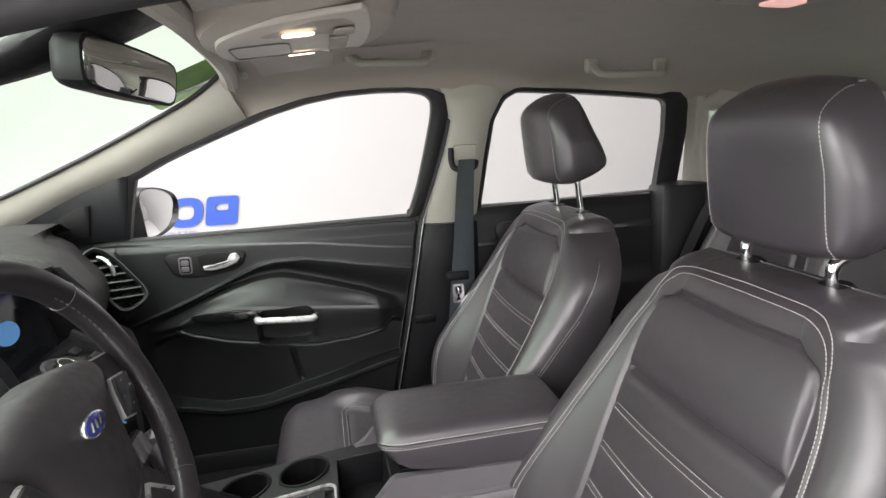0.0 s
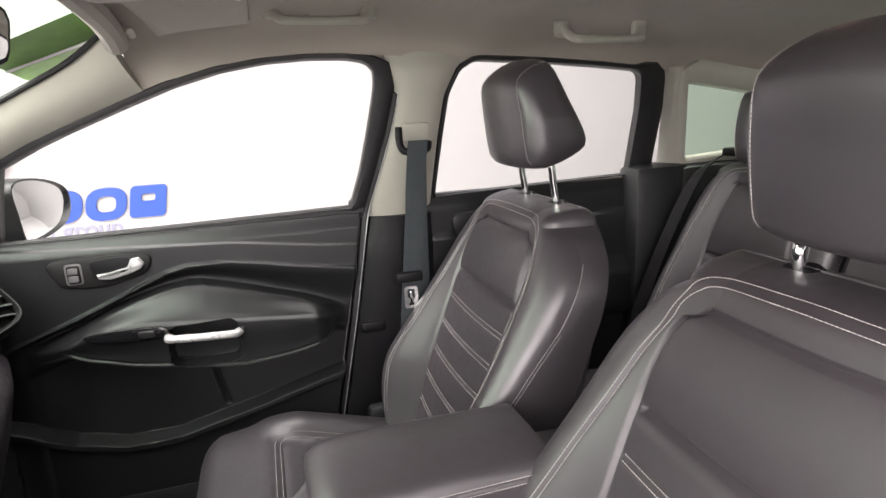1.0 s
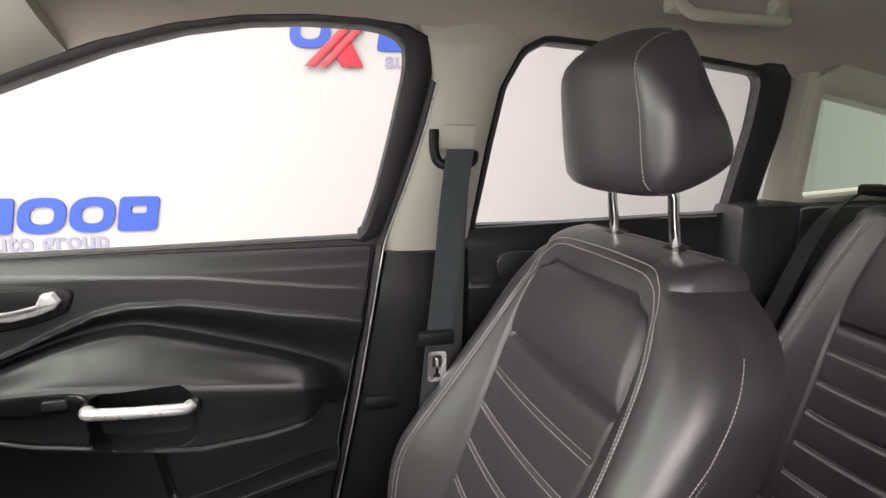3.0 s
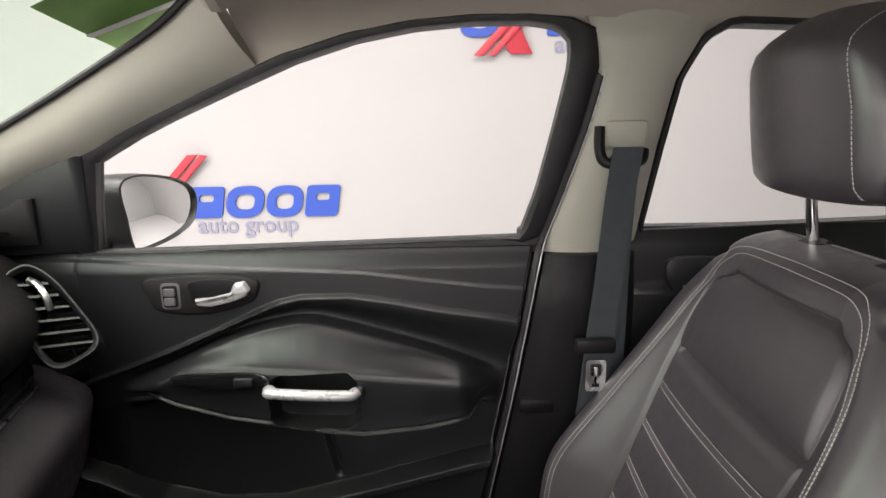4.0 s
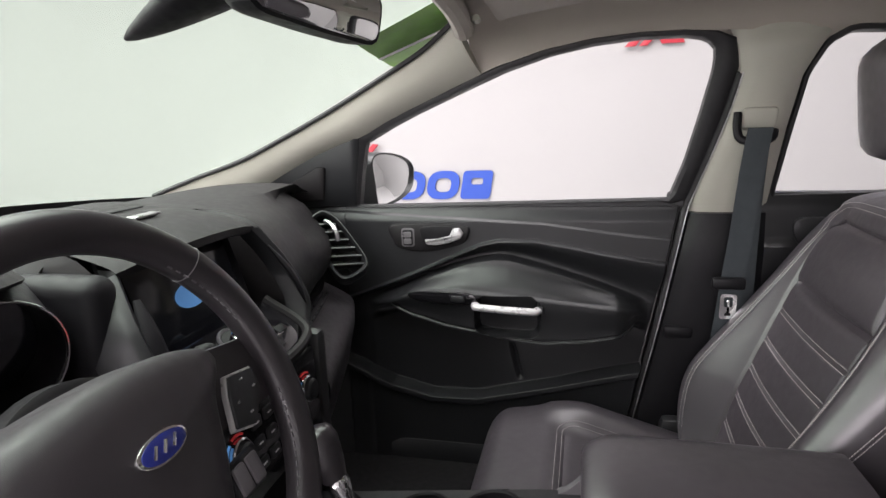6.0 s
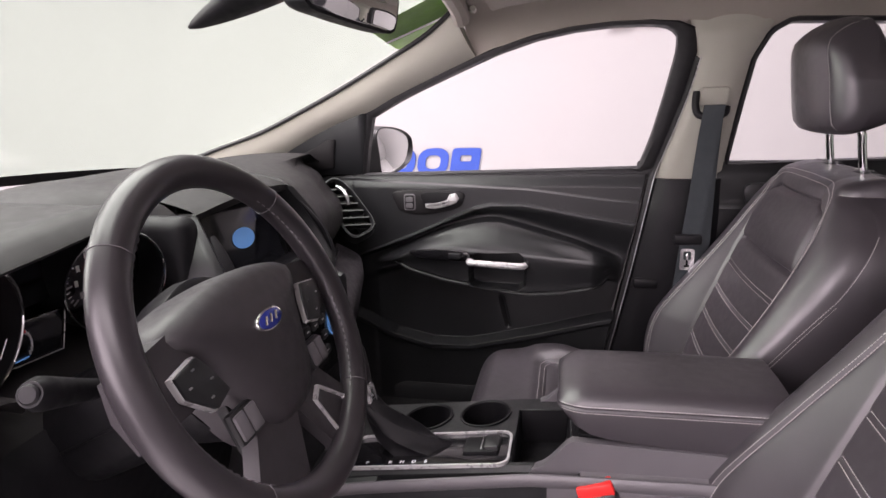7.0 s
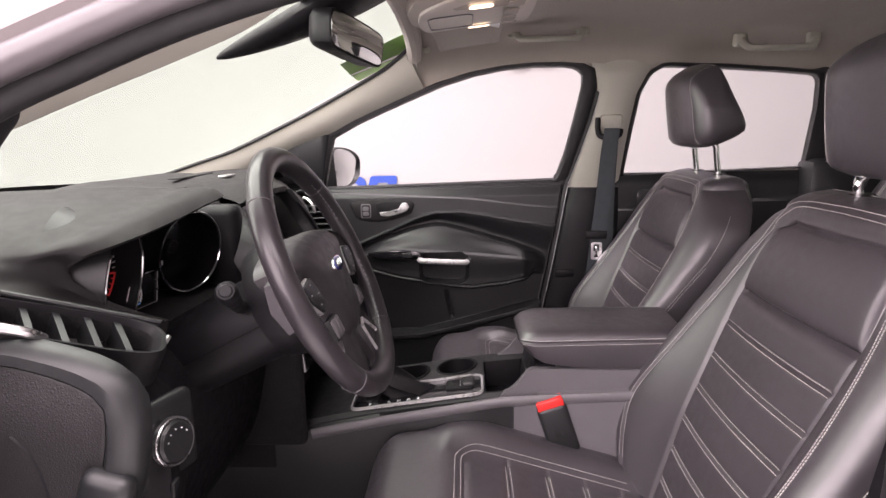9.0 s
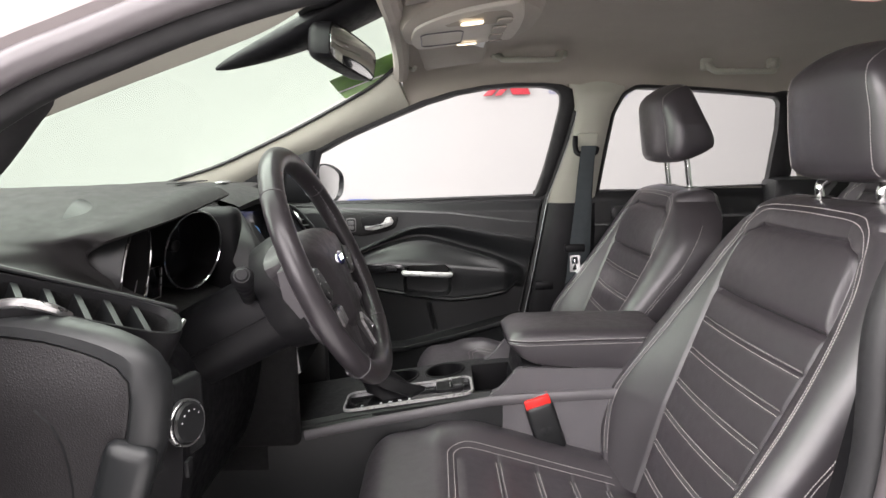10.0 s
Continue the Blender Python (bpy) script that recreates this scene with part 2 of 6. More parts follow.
# ---- the booth round the car ----
def wall(name, a, b, label):
    (ax, ay), (bx, by) = a, b
    t = Vector((bx - ax, by - ay, 0)).normalized()
    nrm = Vector((t.y, -t.x, 0)) * 0.12
    v = []
    for x, y in ((ax, ay), (bx, by), (bx + nrm.x, by + nrm.y), (ax + nrm.x, ay + nrm.y)):
        v += [(x, y, 0), (x, y, 3.7)]
    f = [(0, 2, 3, 1), (2, 4, 5, 3), (4, 6, 7, 5), (6, 0, 1, 7), (1, 3, 5, 7), (0, 6, 4, 2)]
    return structure(name, (v, f), WHITE, label, "wall", False)


wall("wall_far", (5.6, 4.17), (-4.4, 4.17), "white booth wall with repeated dealer signs")
wall("wall_front", (-4.4, 4.17), (-4.4, -4.9), "plain white booth wall ahead of the car")
wall("wall_near", (-4.4, -4.9), (5.6, -4.9), "plain white booth wall beside the open door")
wall("wall_rear", (5.6, -4.9), (5.6, 4.17), "plain white booth wall behind the car")

def corner(cx, cy, r, q0, name, label):
    """A wide rounded corner that joins two booth walls."""
    rows = [[(cx + (r + d) * math.cos(q), cy + (r + d) * math.sin(q), z) for d, z in ((0, 0), (0, 3.7), (0.08, 3.7), (0.08, 0))] for q in np.linspace(q0, q0 + math.pi / 2, 40)]
    return structure(name, grid(rows, True, True), WHITE, label, "wall")


corner(-1.9, 1.67, 2.5, math.pi / 2, "wall_corner_far", "white rounded booth corner ahead of the car")
corner(-1.9, -2.4, 2.5, math.pi, "wall_corner_near", "white rounded booth corner behind the open door")
structure("floor_booth", block((0.6, -0.365, -0.05), (10.24, 9.31, 0.1), 0.0), CONCRETE, "pale smooth booth floor under the car", "floor", False)
structure("ceiling_booth", block((0.6, -0.35, 3.75), (10.4, 9.5, 0.1), 0.0), WHITE, "plain white booth ceiling above the car", "ceiling", False)


def letter(name, text, size, m, mat, parent):
    """A printed character as a thin mesh."""
    cu = bpy.data.curves.new(name, "FONT")
    cu.body, cu.size, cu.extrude, cu.align_x = text, size, min(0.004, size * 0.03), "CENTER"
    cu.offset = 0.02 * size
    tmp = bpy.data.objects.new(name, cu)
    scene.collection.objects.link(tmp)
    me = bpy.data.meshes.new_from_object(tmp.evaluated_get(bpy.context.evaluated_depsgraph_get()))
    bpy.data.objects.remove(tmp)
    me.materials.clear()
    me.materials.append(mat)
    ob = new(name, me)
    ob.parent = parent
    ob.matrix_local = m
    return ob


def sign(dx, dz):
    """A dealer sign as plain shapes: slanted blue blocks, a red cross, a grey strip."""
    s = thing("wall_sign", "blue and red dealer sign on white wall", "sign", "signs on the booth wall")
    s.location = (dx, 4.17, dz)
    put = lambda lift: (lambda a, b, d: (a + 0.17 * (b - 0.12), -lift - d, b))
    ring = lambda w, h, cx: [(cx + w / 2 * math.copysign(abs(math.cos(q)) ** 0.75, math.cos(q)), 0.12 + h / 2 * math.copysign(abs(math.sin(q)) ** 0.75, math.sin(q)))
                             for q in np.linspace(0, 2 * math.pi, 28, endpoint=False)]
    def block_shape(name, cx, w, mat, hole=0.0):
        o = ring(w, 0.24, cx) if hole else rounded(w, 0.235, 0.03, 7, cx, 0.12)
        i = ring(w - 0.14, 0.12, cx) if hole else rounded(w - 0.15, 0.055, 0.02, 7, cx, 0.15)
        p = put(0.004)
        rows = [[p(a, b, 0) for a, b in o], [p(a, b, 0.02) for a, b in o], [p(a, b, 0.02) for a, b in i], [p(a, b, 0) for a, b in i]]
        part(name, grid(rows, True), mat, s)
    # blocks from the sign's rear end forward
    block_shape("blue_block", -0.16, 0.25, BLUE_INK)
    block_shape("blue_ring", -0.445, 0.275, BLUE_INK, 1)
    block_shape("blue_ring", -0.745, 0.285, BLUE_INK, 1)
    block_shape("blue_block", -1.04, 0.26, BLUE_INK)
    block_shape("blue_ring", -1.66, 0.28, BLUE_INK, 1)
    flat = lambda lift: (lambda a, b, d: (a, -lift - d, b))
    part("red_bar", slab([(-1.715, -0.13), (-1.640, -0.13), (-1.055, 0.48), (-1.13, 0.48)], 0.02, flat(0.05)), RED_INK, s)
    part("red_bar", slab([(-1.615, -0.13), (-1.555, -0.13), (-0.985, 0.47), (-1.035, 0.48)], 0.018, flat(0.05)), RED_INK, s)
    part("red_bar", slab([(-1.45, -0.12), (-1.29, -0.12), (-1.40, 0.10), (-1.53, 0.03)], 0.02, flat(0.03)), RED_INK, s)
    letter("grey_words", "auto group", 0.172, Matrix.Translation((-0.742, -0.006, -0.113)) @ Matrix.Rotation(radians(90), 4, "X"), GREY_INK, s)
    return s


base_sign = sign(-0.12, 0.68)
copy_thing(base_sign, pose(2.58, 4.17, 1.95))

# ---- the car's shell: floor, sides, roof ----
structure("floor", block((0.75, 0, 0.42), (3.4, 1.50, 0.06), 0.01), CARPET_AND_SHADE, "black carpeted car floor under the seats", "floor", False)

WIN_F = [(0.011, 1.136), (0.035, 1.22), (0.062, 1.300), (0.14, 1.339), (0.2, 1.365), (0.312, 1.409), (0.415, 1.448), (0.511, 1.475), (0.601, 1.490),
         (0.688, 1.496), (0.772, 1.495), (0.814, 1.488), (0.833, 1.469), (0.833, 1.433), (0.817, 1.338), (0.798, 1.241), (0.772, 1.153)]
WIN_R = [(0.992, 1.164), (1.002, 1.314), (1.011, 1.415), (1.035, 1.468), (1.069, 1.487), (1.25, 1.478), (1.40, 1.466), (1.513, 1.455), (1.530, 1.440),
         (1.547, 1.36), (1.563, 1.18)]
WIN_Q = [(1.655, 1.424), (1.78, 1.405), (2.0, 1.372), (2.20, 1.338), (2.28, 1.31), (2.28, 1.247), (2.0, 1.233), (1.718, 1.215)]


def dense(pts, n):
    """n points along a closed outline with its corners kept nearly sharp."""
    p = np.array(pts + pts[:1], float)
    d = np.concatenate([[0], np.cumsum(np.linalg.norm(np.diff(p, axis=0), axis=1))])
    at = np.linspace(0, d[-1], n, endpoint=False)
    return np.stack([np.interp(at, d, p[:, j]) for j in range(2)], 1)


def grown(o, left, right, up, down):
    """An outline moved outwards by amounts for each side."""
    c = o.mean(0)
    t = np.roll(o, -1, 0) - np.roll(o, 1, 0)
    t /= np.linalg.norm(t, axis=1, keepdims=True) + 1e-9
    area = 0.5 * np.sum(o[:, 0] * np.roll(o[:, 1], -1) - np.roll(o[:, 0], -1) * o[:, 1])
    n = np.stack([t[:, 1], -t[:, 0]], 1) * (1 if area > 0 else -1)
    amt = np.where(n[:, 0] > 0, right, left) * n[:, 0] ** 2 + np.where(n[:, 1] > 0, up, down) * n[:, 1] ** 2
    return o + n * amt[:, None]


def frame_ring(inner, outer, y_in=0.0, y_out=0.03, sag=0.0):
    """A window frame's ring on the cabin side, from the inner to the outer outline."""
    f = lambda o, d: [(a, side_y(b) + d, b) for a, b in o]
    m = (inner + outer) / 2
    rows = [f(inner, y_out), f(inner, y_in + 0.004), f(inner * 0.8 + outer * 0.2, y_in - 0.003), f(m, y_in - 0.004), f(inner * 0.2 + outer * 0.8, y_in - 0.003), f(outer, y_in + 0.003), f(outer, y_out), f(inner, y_out)]
    return grid(rows, True)


def pane(outline, d=0.02, thick=0.004):
    return slab(outline, thick, lambda a, b, k: (a, side_y(b) + d + k, b), 0.0005)


inner_f, inner_r, inner_q = (dense(w, 120) for w in (WIN_F, WIN_R, WIN_Q))

# ---- passenger front door ----
def line(*pts):
    xs, zs = zip(*pts)
    return lambda x: np.interp(x, xs, zs)


SWOOSH = line((-0.1, 0.868), (0.049, 0.927), (0.148, 0.965), (0.220, 0.995), (0.290, 1.027), (0.336, 1.047), (0.381, 1.057), (0.468, 1.058), (0.553, 1.044), (0.626, 1.029), (0.759, 1.009), (0.9, 0.99))
POD_TOP = line((0.0, 0.885), (0.13, 0.930), (0.202, 0.965), (0.272, 0.991), (0.328, 1.006), (0.372, 1.013), (0.405, 1.012), (0.469, 0.996), (0.542, 0.974), (0.625, 0.948), (0.697, 0.920), (0.80, 0.88))
LEDGE = line((0.0, 0.890), (0.117, 0.926), (0.167, 0.937), (0.280, 0.943), (0.46, 0.930), (0.66, 0.910), (0.735, 0.885), (0.8, 0.87))
POD_LOW = line((-0.1, 0.95), (0.04, 0.925), (0.095, 0.897), (0.161, 0.867), (0.25, 0.841), (0.327, 0.828), (0.425, 0.811), (0.489, 0.805), (0.594, 0.815), (0.676, 0.832), (0.711, 0.867), (0.735, 0.894), (0.8, 0.92))
CREASE = line((0.0, 1.125), (0.314, 1.108), (0.489, 1.098), (0.698, 1.070), (0.789, 1.063), (0.9, 1.06))
POCKET = line((-0.1, 0.77), (0.008, 0.718), (0.094, 0.668), (0.20, 0.641), (0.316, 0.643), (0.513, 0.690), (0.727, 0.748), (0.9, 0.80))


def door_depth(x, z):
    """How far the front door's skin stands into the cabin."""
    top, p2, pocket = SWOOSH(x), POD_TOP(x), POCKET(x)
    ledge = np.minimum(LEDGE(x), p2 - 0.010)
    low = np.minimum(POD_LOW(x), ledge - 0.036)
    inside = smooth(0.02, 0.14, x) * smooth(0.748, 0.655, x)
    p = 0.007 * smooth(0.003, -0.003, z - CREASE(x))
    # step under the long crease, then a hollow band that swells into the pad
    p = p + 0.012 * smooth(0.004, -0.003, z - top) - 0.030 * smooth(top - 0.002, p2 + 0.012, z) * smooth(-0.05, 0.12, x)
    p = p + 0.034 * smooth(p2 + 0.007, p2 - 0.004, z) * inside
    p = p + 0.034 * smooth(p2, ledge - 0.002, z) * inside
    p = p + 0.010 * smooth(ledge + 0.003, ledge - 0.006, z) * inside
    p = p - 0.008 * smooth(ledge - 0.01, low + 0.02, z) * inside
    p = p - 0.004 * smooth(0.004, 0.0, np.abs(z - low - 0.012)) * inside
    p = p - 0.075 * smooth(low + 0.006, low - 0.020, z) * np.maximum(inside, 0.07)
    # hollow behind the pull
    q = np.sqrt((np.maximum(np.abs(x - 0.404) - 0.050, 0) / 0.030) ** 2 + (np.maximum(np.abs(z - 0.878) - 0.026, 0) / 0.028) ** 2)
    p = p - 0.042 * smooth(1.0, 0.72, q)
    # map pocket below
    p = p + 0.046 * smooth(pocket + 0.006, pocket - 0.004, z) - 0.012 * smooth(pocket - 0.016, pocket - 0.024, z)
    rib = smooth(0.010, 0.0, np.abs(x - (0.412 + (0.755 - z) * 0.22))) * smooth(0.68, 0.695, z) * smooth(0.79, 0.77, z)
    return p - 0.010 * rib


def door_edge(z):
    return np.interp(z, (0.45, 0.648, 0.863, 1.116, 1.16), (0.675, 0.715, 0.760, 0.806, 0.815))


def front_door():
    d = thing("door_1", "closed black front passenger door with silver handle and pull", "car door", "", "structure")
    nx, nz = 300, 360
    rows = []
    for k in range(nz):
        z = 0.46 + (1.137 - 0.46) * k / (nz - 1)
        xs = np.linspace(-0.28, float(door_edge(z)) - 0.012, nx)
        lean = 0.012 * smooth(1.10, 1.137, z)
        ys = 0.715 - door_depth(xs, z) + lean + 0.02 * smooth(0.08, -0.2, xs)
        roll = 0.02 * smooth(0.994, 1.0, np.linspace(0, 1, nx)) ** 2
        rows.append([(x, y + r, z) for x, y, r in zip(xs, ys, roll)])
    rows.append([(x, y + 0.02, z + 0.002) for x, y, z in rows[-1]])
    part("door_panel", grid(rows), PLASTIC, d)
    part("door_core", grid([[(-0.28, 0.765, z), (float(door_edge(z)), 0.765, z), (float(door_edge(z)), 0.80, z), (-0.28, 0.80, z)] for z in np.linspace(0.45, 1.128, 8)], True, True), DARK, d)
    # bright seal line down the door's rear edge
    edge = [(float(door_edge(z)) - 0.003, 0.716, z) for z in np.linspace(0.50, 1.12, 12)]
    edge += [(x, side_y(z) - 0.002, z) for x, z in ((0.814, 1.15), (0.840, 1.24), (0.866, 1.337), (0.882, 1.423))]
    part("edge_seal", tube(curve(edge, 60), 0.0075, 8), RUBBER, d)
    part("edge_strip", tube(curve([(x + 0.004, y - 0.0085, z) for x, y, z in edge], 60), 0.0015, 6), SILVER, d, "thin bright strip on the seal")
    # window frame and glass
    part("window_frame", frame_ring(inner_f, grown(inner_f, 0.055, 0.046, 0.013, 0.004)), RUBBER, d, "black window frame")
    g = part("window_glass", pane(inner_f), SIDE_GLASS, d, "clear raised window glass")
    g.visible_shadow = False
    part("waist_seal", slab([(-0.02, 1.122), (0.79, 1.122), (0.79, 1.157), (0.40, 1.148), (-0.02, 1.1405)], 0.018, lambda a, b, k: (a, 0.752 - k, b), 0.006), RUBBER, d)
    part("corner_seal", block((0.800, 0.748, 1.147), (0.060, 0.03, 0.046), 0.008), RUBBER, d)
    # sail panel with the small speaker ahead of the glass
    sail = [(-0.50, 1.125), (0.005, 1.140), (0.050, 1.312), (0.02, 1.318), (-0.10, 1.268), (-0.25, 1.205)]
    part("sail_panel", slab(sail, 0.03, lambda a, b, k: (a, side_y(b) + 0.022 - k, b), 0.006), PLASTIC, d)
    part("tweeter_cover", slab([(-0.252, 1.150), (-0.078, 1.157), (-0.055, 1.243), (-0.075, 1.245), (-0.165, 1.2)], 0.008, lambda a, b, k: (a, side_y(b) - 0.007 - k, b), 0.003), SOFT, d)
    # inner handle
    at = lambda base: (lambda a, b, k: (a, base - k, b))
    bezel = curve([(0.107, 1.092), (0.112, 1.055), (0.128, 1.036), (0.200, 1.029), (0.285, 1.048), (0.304, 1.070), (0.300, 1.090), (0.223, 1.099)], 60, True)
    part("handle_bezel", slab(bezel, 0.016, at(0.718), 0.004), SOFT, d)
    part("bezel_groove", tube([(a, 0.7065, b) for a, b in bezel], 0.002, 6, True), DARK, d)
    pocket = curve([(0.186, 1.088), (0.186, 1.068), (0.198, 1.048), (0.262, 1.054), (0.285, 1.070), (0.280, 1.088), (0.23, 1.093)], 40, True)
    part("handle_hollow", slab(pocket, 0.003, at(0.7022), 0.001), DARK, d)
    part("handle_lever", slab(dense([(0.196, 1.059), (0.199, 1.048), (0.223, 1.045), (0.262, 1.053), (0.287, 1.063), (0.294, 1.073), (0.284, 1.089), (0.268, 1.087), (0.259, 1.069), (0.225, 1.061)], 60), 0.016, at(0.7030), 0.006), SILVER, d, "bright silver door lever")
    part("lock_switch", slab(rounded(0.026, 0.040, 0.005, 4, 0.150, 1.063), 0.005, at(0.7030), 0.0015), DARK, d)
    part("lock_outline", slab(rounded(0.034, 0.048, 0.007, 4, 0.150, 1.063), 0.0014, at(0.7025), 0.0006), GREY, d)
    part("lock_button", slab(rounded(0.020, 0.014, 0.003, 4, 0.150, 1.071), 0.004, at(0.6985), 0.001), GREY, d)
    part("lock_button", slab(rounded(0.020, 0.014, 0.003, 4, 0.150, 1.054), 0.004, at(0.6985), 0.001), GREY, d)
    # armrest fittings
    part("switch_plate", slab(curve([(0.160, 0.934), (0.195, 0.914), (0.318, 0.909), (0.322, 0.935), (0.24, 0.940)], 40, True), 0.006, at(0.648), 0.002), GLOSS, d)
    part("window_switch", slab(rounded(0.034, 0.016, 0.004, 4, 0.287, 0.924), 0.006, at(0.642), 0.002), PLASTIC, d)
    bar = curve([(0.330, 0.642, 0.909), (0.333, 0.630, 0.909), (0.341, 0.626, 0.909), (0.400, 0.624, 0.906), (0.466, 0.628, 0.902), (0.475, 0.632, 0.9015), (0.480, 0.644, 0.901)], 40)
    part("pull_bar", tube(bar, 0.0112, 14, squash=0.8), SILVER, d, "satin silver pull bar")
    part("pull_cap", block((0.487, 0.652, 0.900), (0.014, 0.03, 0.024), 0.006), PLASTIC, d)
    rim = [(x, 0.7152 - float(door_depth(np.array([x]), float(POD_LOW(x)) + 0.010)[0]) - 0.0005, float(POD_LOW(x)) + 0.006) for x in np.linspace(0.08, 0.70, 40)]
    part("pod_piping", tube(rim, 0.0022, 6), PLASTIC, d)
    return d


passenger_door = front_door()
# the driver's door stands open on its hinge, outwards
hinge = Matrix.Translation((-0.22, -0.76, 0)) @ Matrix.Rotation(radians(-72), 4, "Z") @ Matrix.Translation((0.22, 0.76, 0))
open_door = copy_thing(passenger_door, hinge @ Matrix.Diagonal((1, -1, 1, 1)))
open_door.name = "door_4"
tagged(open_door, "wide open black driver door with silver handle", "car door", "", "structure")


def side_mirror():
    d = thing("door_mirror", "black door mirror with bright convex glass", "car mirror")
    u = Vector((0.25, 0.97, 0)).normalized()
    n = Vector((0.97, -0.25, 0))
    c = Vector((0.052, 0.905, 1.188))
    put = lambda a, b, k: tuple(c + u * a + n * k + Vector((0, 0, b)))
    o = curve([(-0.105, 0.060), (-0.070, 0.078), (0.0, 0.074), (0.070, 0.056), (0.108, 0.030), (0.110, -0.010), (0.085, -0.042), (0.02, -0.062), (-0.065, -0.070), (-0.088, -0.060), (-0.098, 0.0)], 56, True)
    m = o.mean(0)
    rows = []
    for s, k in ((0.94, -0.004), (0.975, 0.005), (1.01, 0.004), (1.04, -0.03), (1.0, -0.085), (0.78, -0.12), (0.4, -0.14), (0.02, -0.145)):
        rows.append([put(*(m + (p - m) * s), k) for p in o])
    part("housing", grid(rows, True, True), PLASTIC, d)
    part("mirror_glass", slab(m + (o - m) * 0.955, 0.003, lambda a, b, k: put(a, b, -0.003 + k), 0.001), MIRROR, d, "bright mirror glass")
    part("arm", tube(curve([(-0.05, 0.86, 1.14), (-0.045, 0.80, 1.135), (-0.03, 0.745, 1.13)], 10), [0.034] * 10, 12, squash=0.7), PLASTIC, d)
    return d


side_mirror()


def rear_door(s):
    d = thing("door_2" if s == 1 else "door_3", "closed black rear passenger door with clear window" if s == 1 else "closed black rear door behind the driver", "car door", "", "structure")
    fix = (lambda g: g) if s == 1 else flipped
    rows = []
    for z in np.linspace(0.46, 1.168, 90):
        xs = np.linspace(0.965, np.interp(z, (0.46, 1.168), (1.50, 1.70)), 60)
        p = 0.03 * smooth(0.95, 0.90, z) * smooth(1.0, 1.06, xs) * smooth(1.66, 1.58, xs) + 0.012 * smooth(1.06 + 0.05 * (xs - 1), 1.05 + 0.05 * (xs - 1), z) - 0.03 * smooth(0.80, 0.77, z)
        rows.append([(x, 0.722 - q + 0.01 * smooth(1.13, 1.168, z), z) for x, q in zip(xs, p)])
    rows.append([(x, y + 0.03, z) for x, y, z in rows[-1]])
    part("door_panel", fix(grid(rows)), PLASTIC, d)
    part("window_frame", fix(frame_ring(inner_r, grown(inner_r, 0.012, 0.072, 0.013, 0.004))), RUBBER, d, "black window frame")
    g = part("window_glass", fix(pane(inner_r)), SIDE_GLASS, d)
    g.visible_shadow = False
    at = lambda base: (lambda a, b, k: (a, base - k, b))
    bezel = curve([(1.035, 1.108), (1.04, 1.06), (1.07, 1.045), (1.15, 1.05), (1.19, 1.08), (1.18, 1.105), (1.10, 1.115)], 40, True)
    part("handle_bezel", fix(slab(bezel, 0.012, at(0.722), 0.004)), PLASTIC, d)
    part("handle_lever", fix(tube(curve([(1.06, 0.70, 1.060), (1.10, 0.694, 1.062), (1.14, 0.694, 1.072), (1.165, 0.70, 1.092)], 16), 0.010, 10, squash=0.7)), SATIN, d, "satin silver door lever")
    return d


rear_door(1)
rear_door(-1)

# ---- pillars, roof trim and headliner ----
APIL_GLASS = [(-0.56, 0.682, 1.175), (-0.401, 0.662, 1.225), (-0.258, 0.648, 1.268), (-0.117, 0.627, 1.325), (0.013, 0.606, 1.382), (0.135, 0.584, 1.440), (0.246, 0.562, 1.495), (0.318, 0.540, 1.545)]
APIL_DOOR = [(-0.50, 0.735, 1.12), (-0.33, 0.730, 1.145), (-0.20, 0.715, 1.205), (-0.07, 0.690, 1.268), (0.055, 0.668, 1.315), (0.135, 0.656, 1.352), (0.26, 0.640, 1.402), (0.36, 0.624, 1.443)]


def band(a, b, n=40, m=9, bulge=0.012, thick=0.02):
    """A trim strip between two lines, bulging into the cabin, with a back."""
    p, q = curve(a, n), curve(b, n)
    rows, back = [], []
    for u, v in zip(p, q):
        mid = [u * (1 - s) + v * s + np.array([0, -1, -0.6]) * bulge * math.sin(math.pi * s) for s in np.linspace(0, 1, m)]
        rows.append(mid + [v + np.array([0, thick, 0.01]), u + np.array([0, thick, 0.01])])
    return grid(rows, True, True)


structure("trim_pillar_front", band(APIL_GLASS, APIL_DOOR, bulge=0.012), BEIGE, "pale grey windscreen pillar trim beside the passenger", "pillar trim")
structure("trim_screen_edge", tube(curve([(x, y - 0.004, z + 0.001) for x, y, z in APIL_GLASS], 50), 0.0055, 8), RUBBER, "thin black windscreen edge beside the passenger pillar", "windscreen edge")
DA_GLASS = [(-0.30, -0.70, 1.165), (-0.12, -0.675, 1.222), (-0.03, -0.652, 1.262), (0.0, -0.628, 1.325), (0.086, -0.612, 1.361), (0.207, -0.595, 1.408), (0.268, -0.590, 1.437), (0.364, -0.598, 1.497), (0.42, -0.600, 1.530)]
DA_DOOR = [(-0.30, -0.735, 1.16), (-0.10, -0.715, 1.235), (-0.03, -0.69, 1.285), (0.05, -0.653, 1.360), (0.110, -0.643, 1.384), (0.22, -0.627, 1.428), (0.278, -0.619, 1.449), (0.38, -0.630, 1.503), (0.46, -0.625, 1.530)]


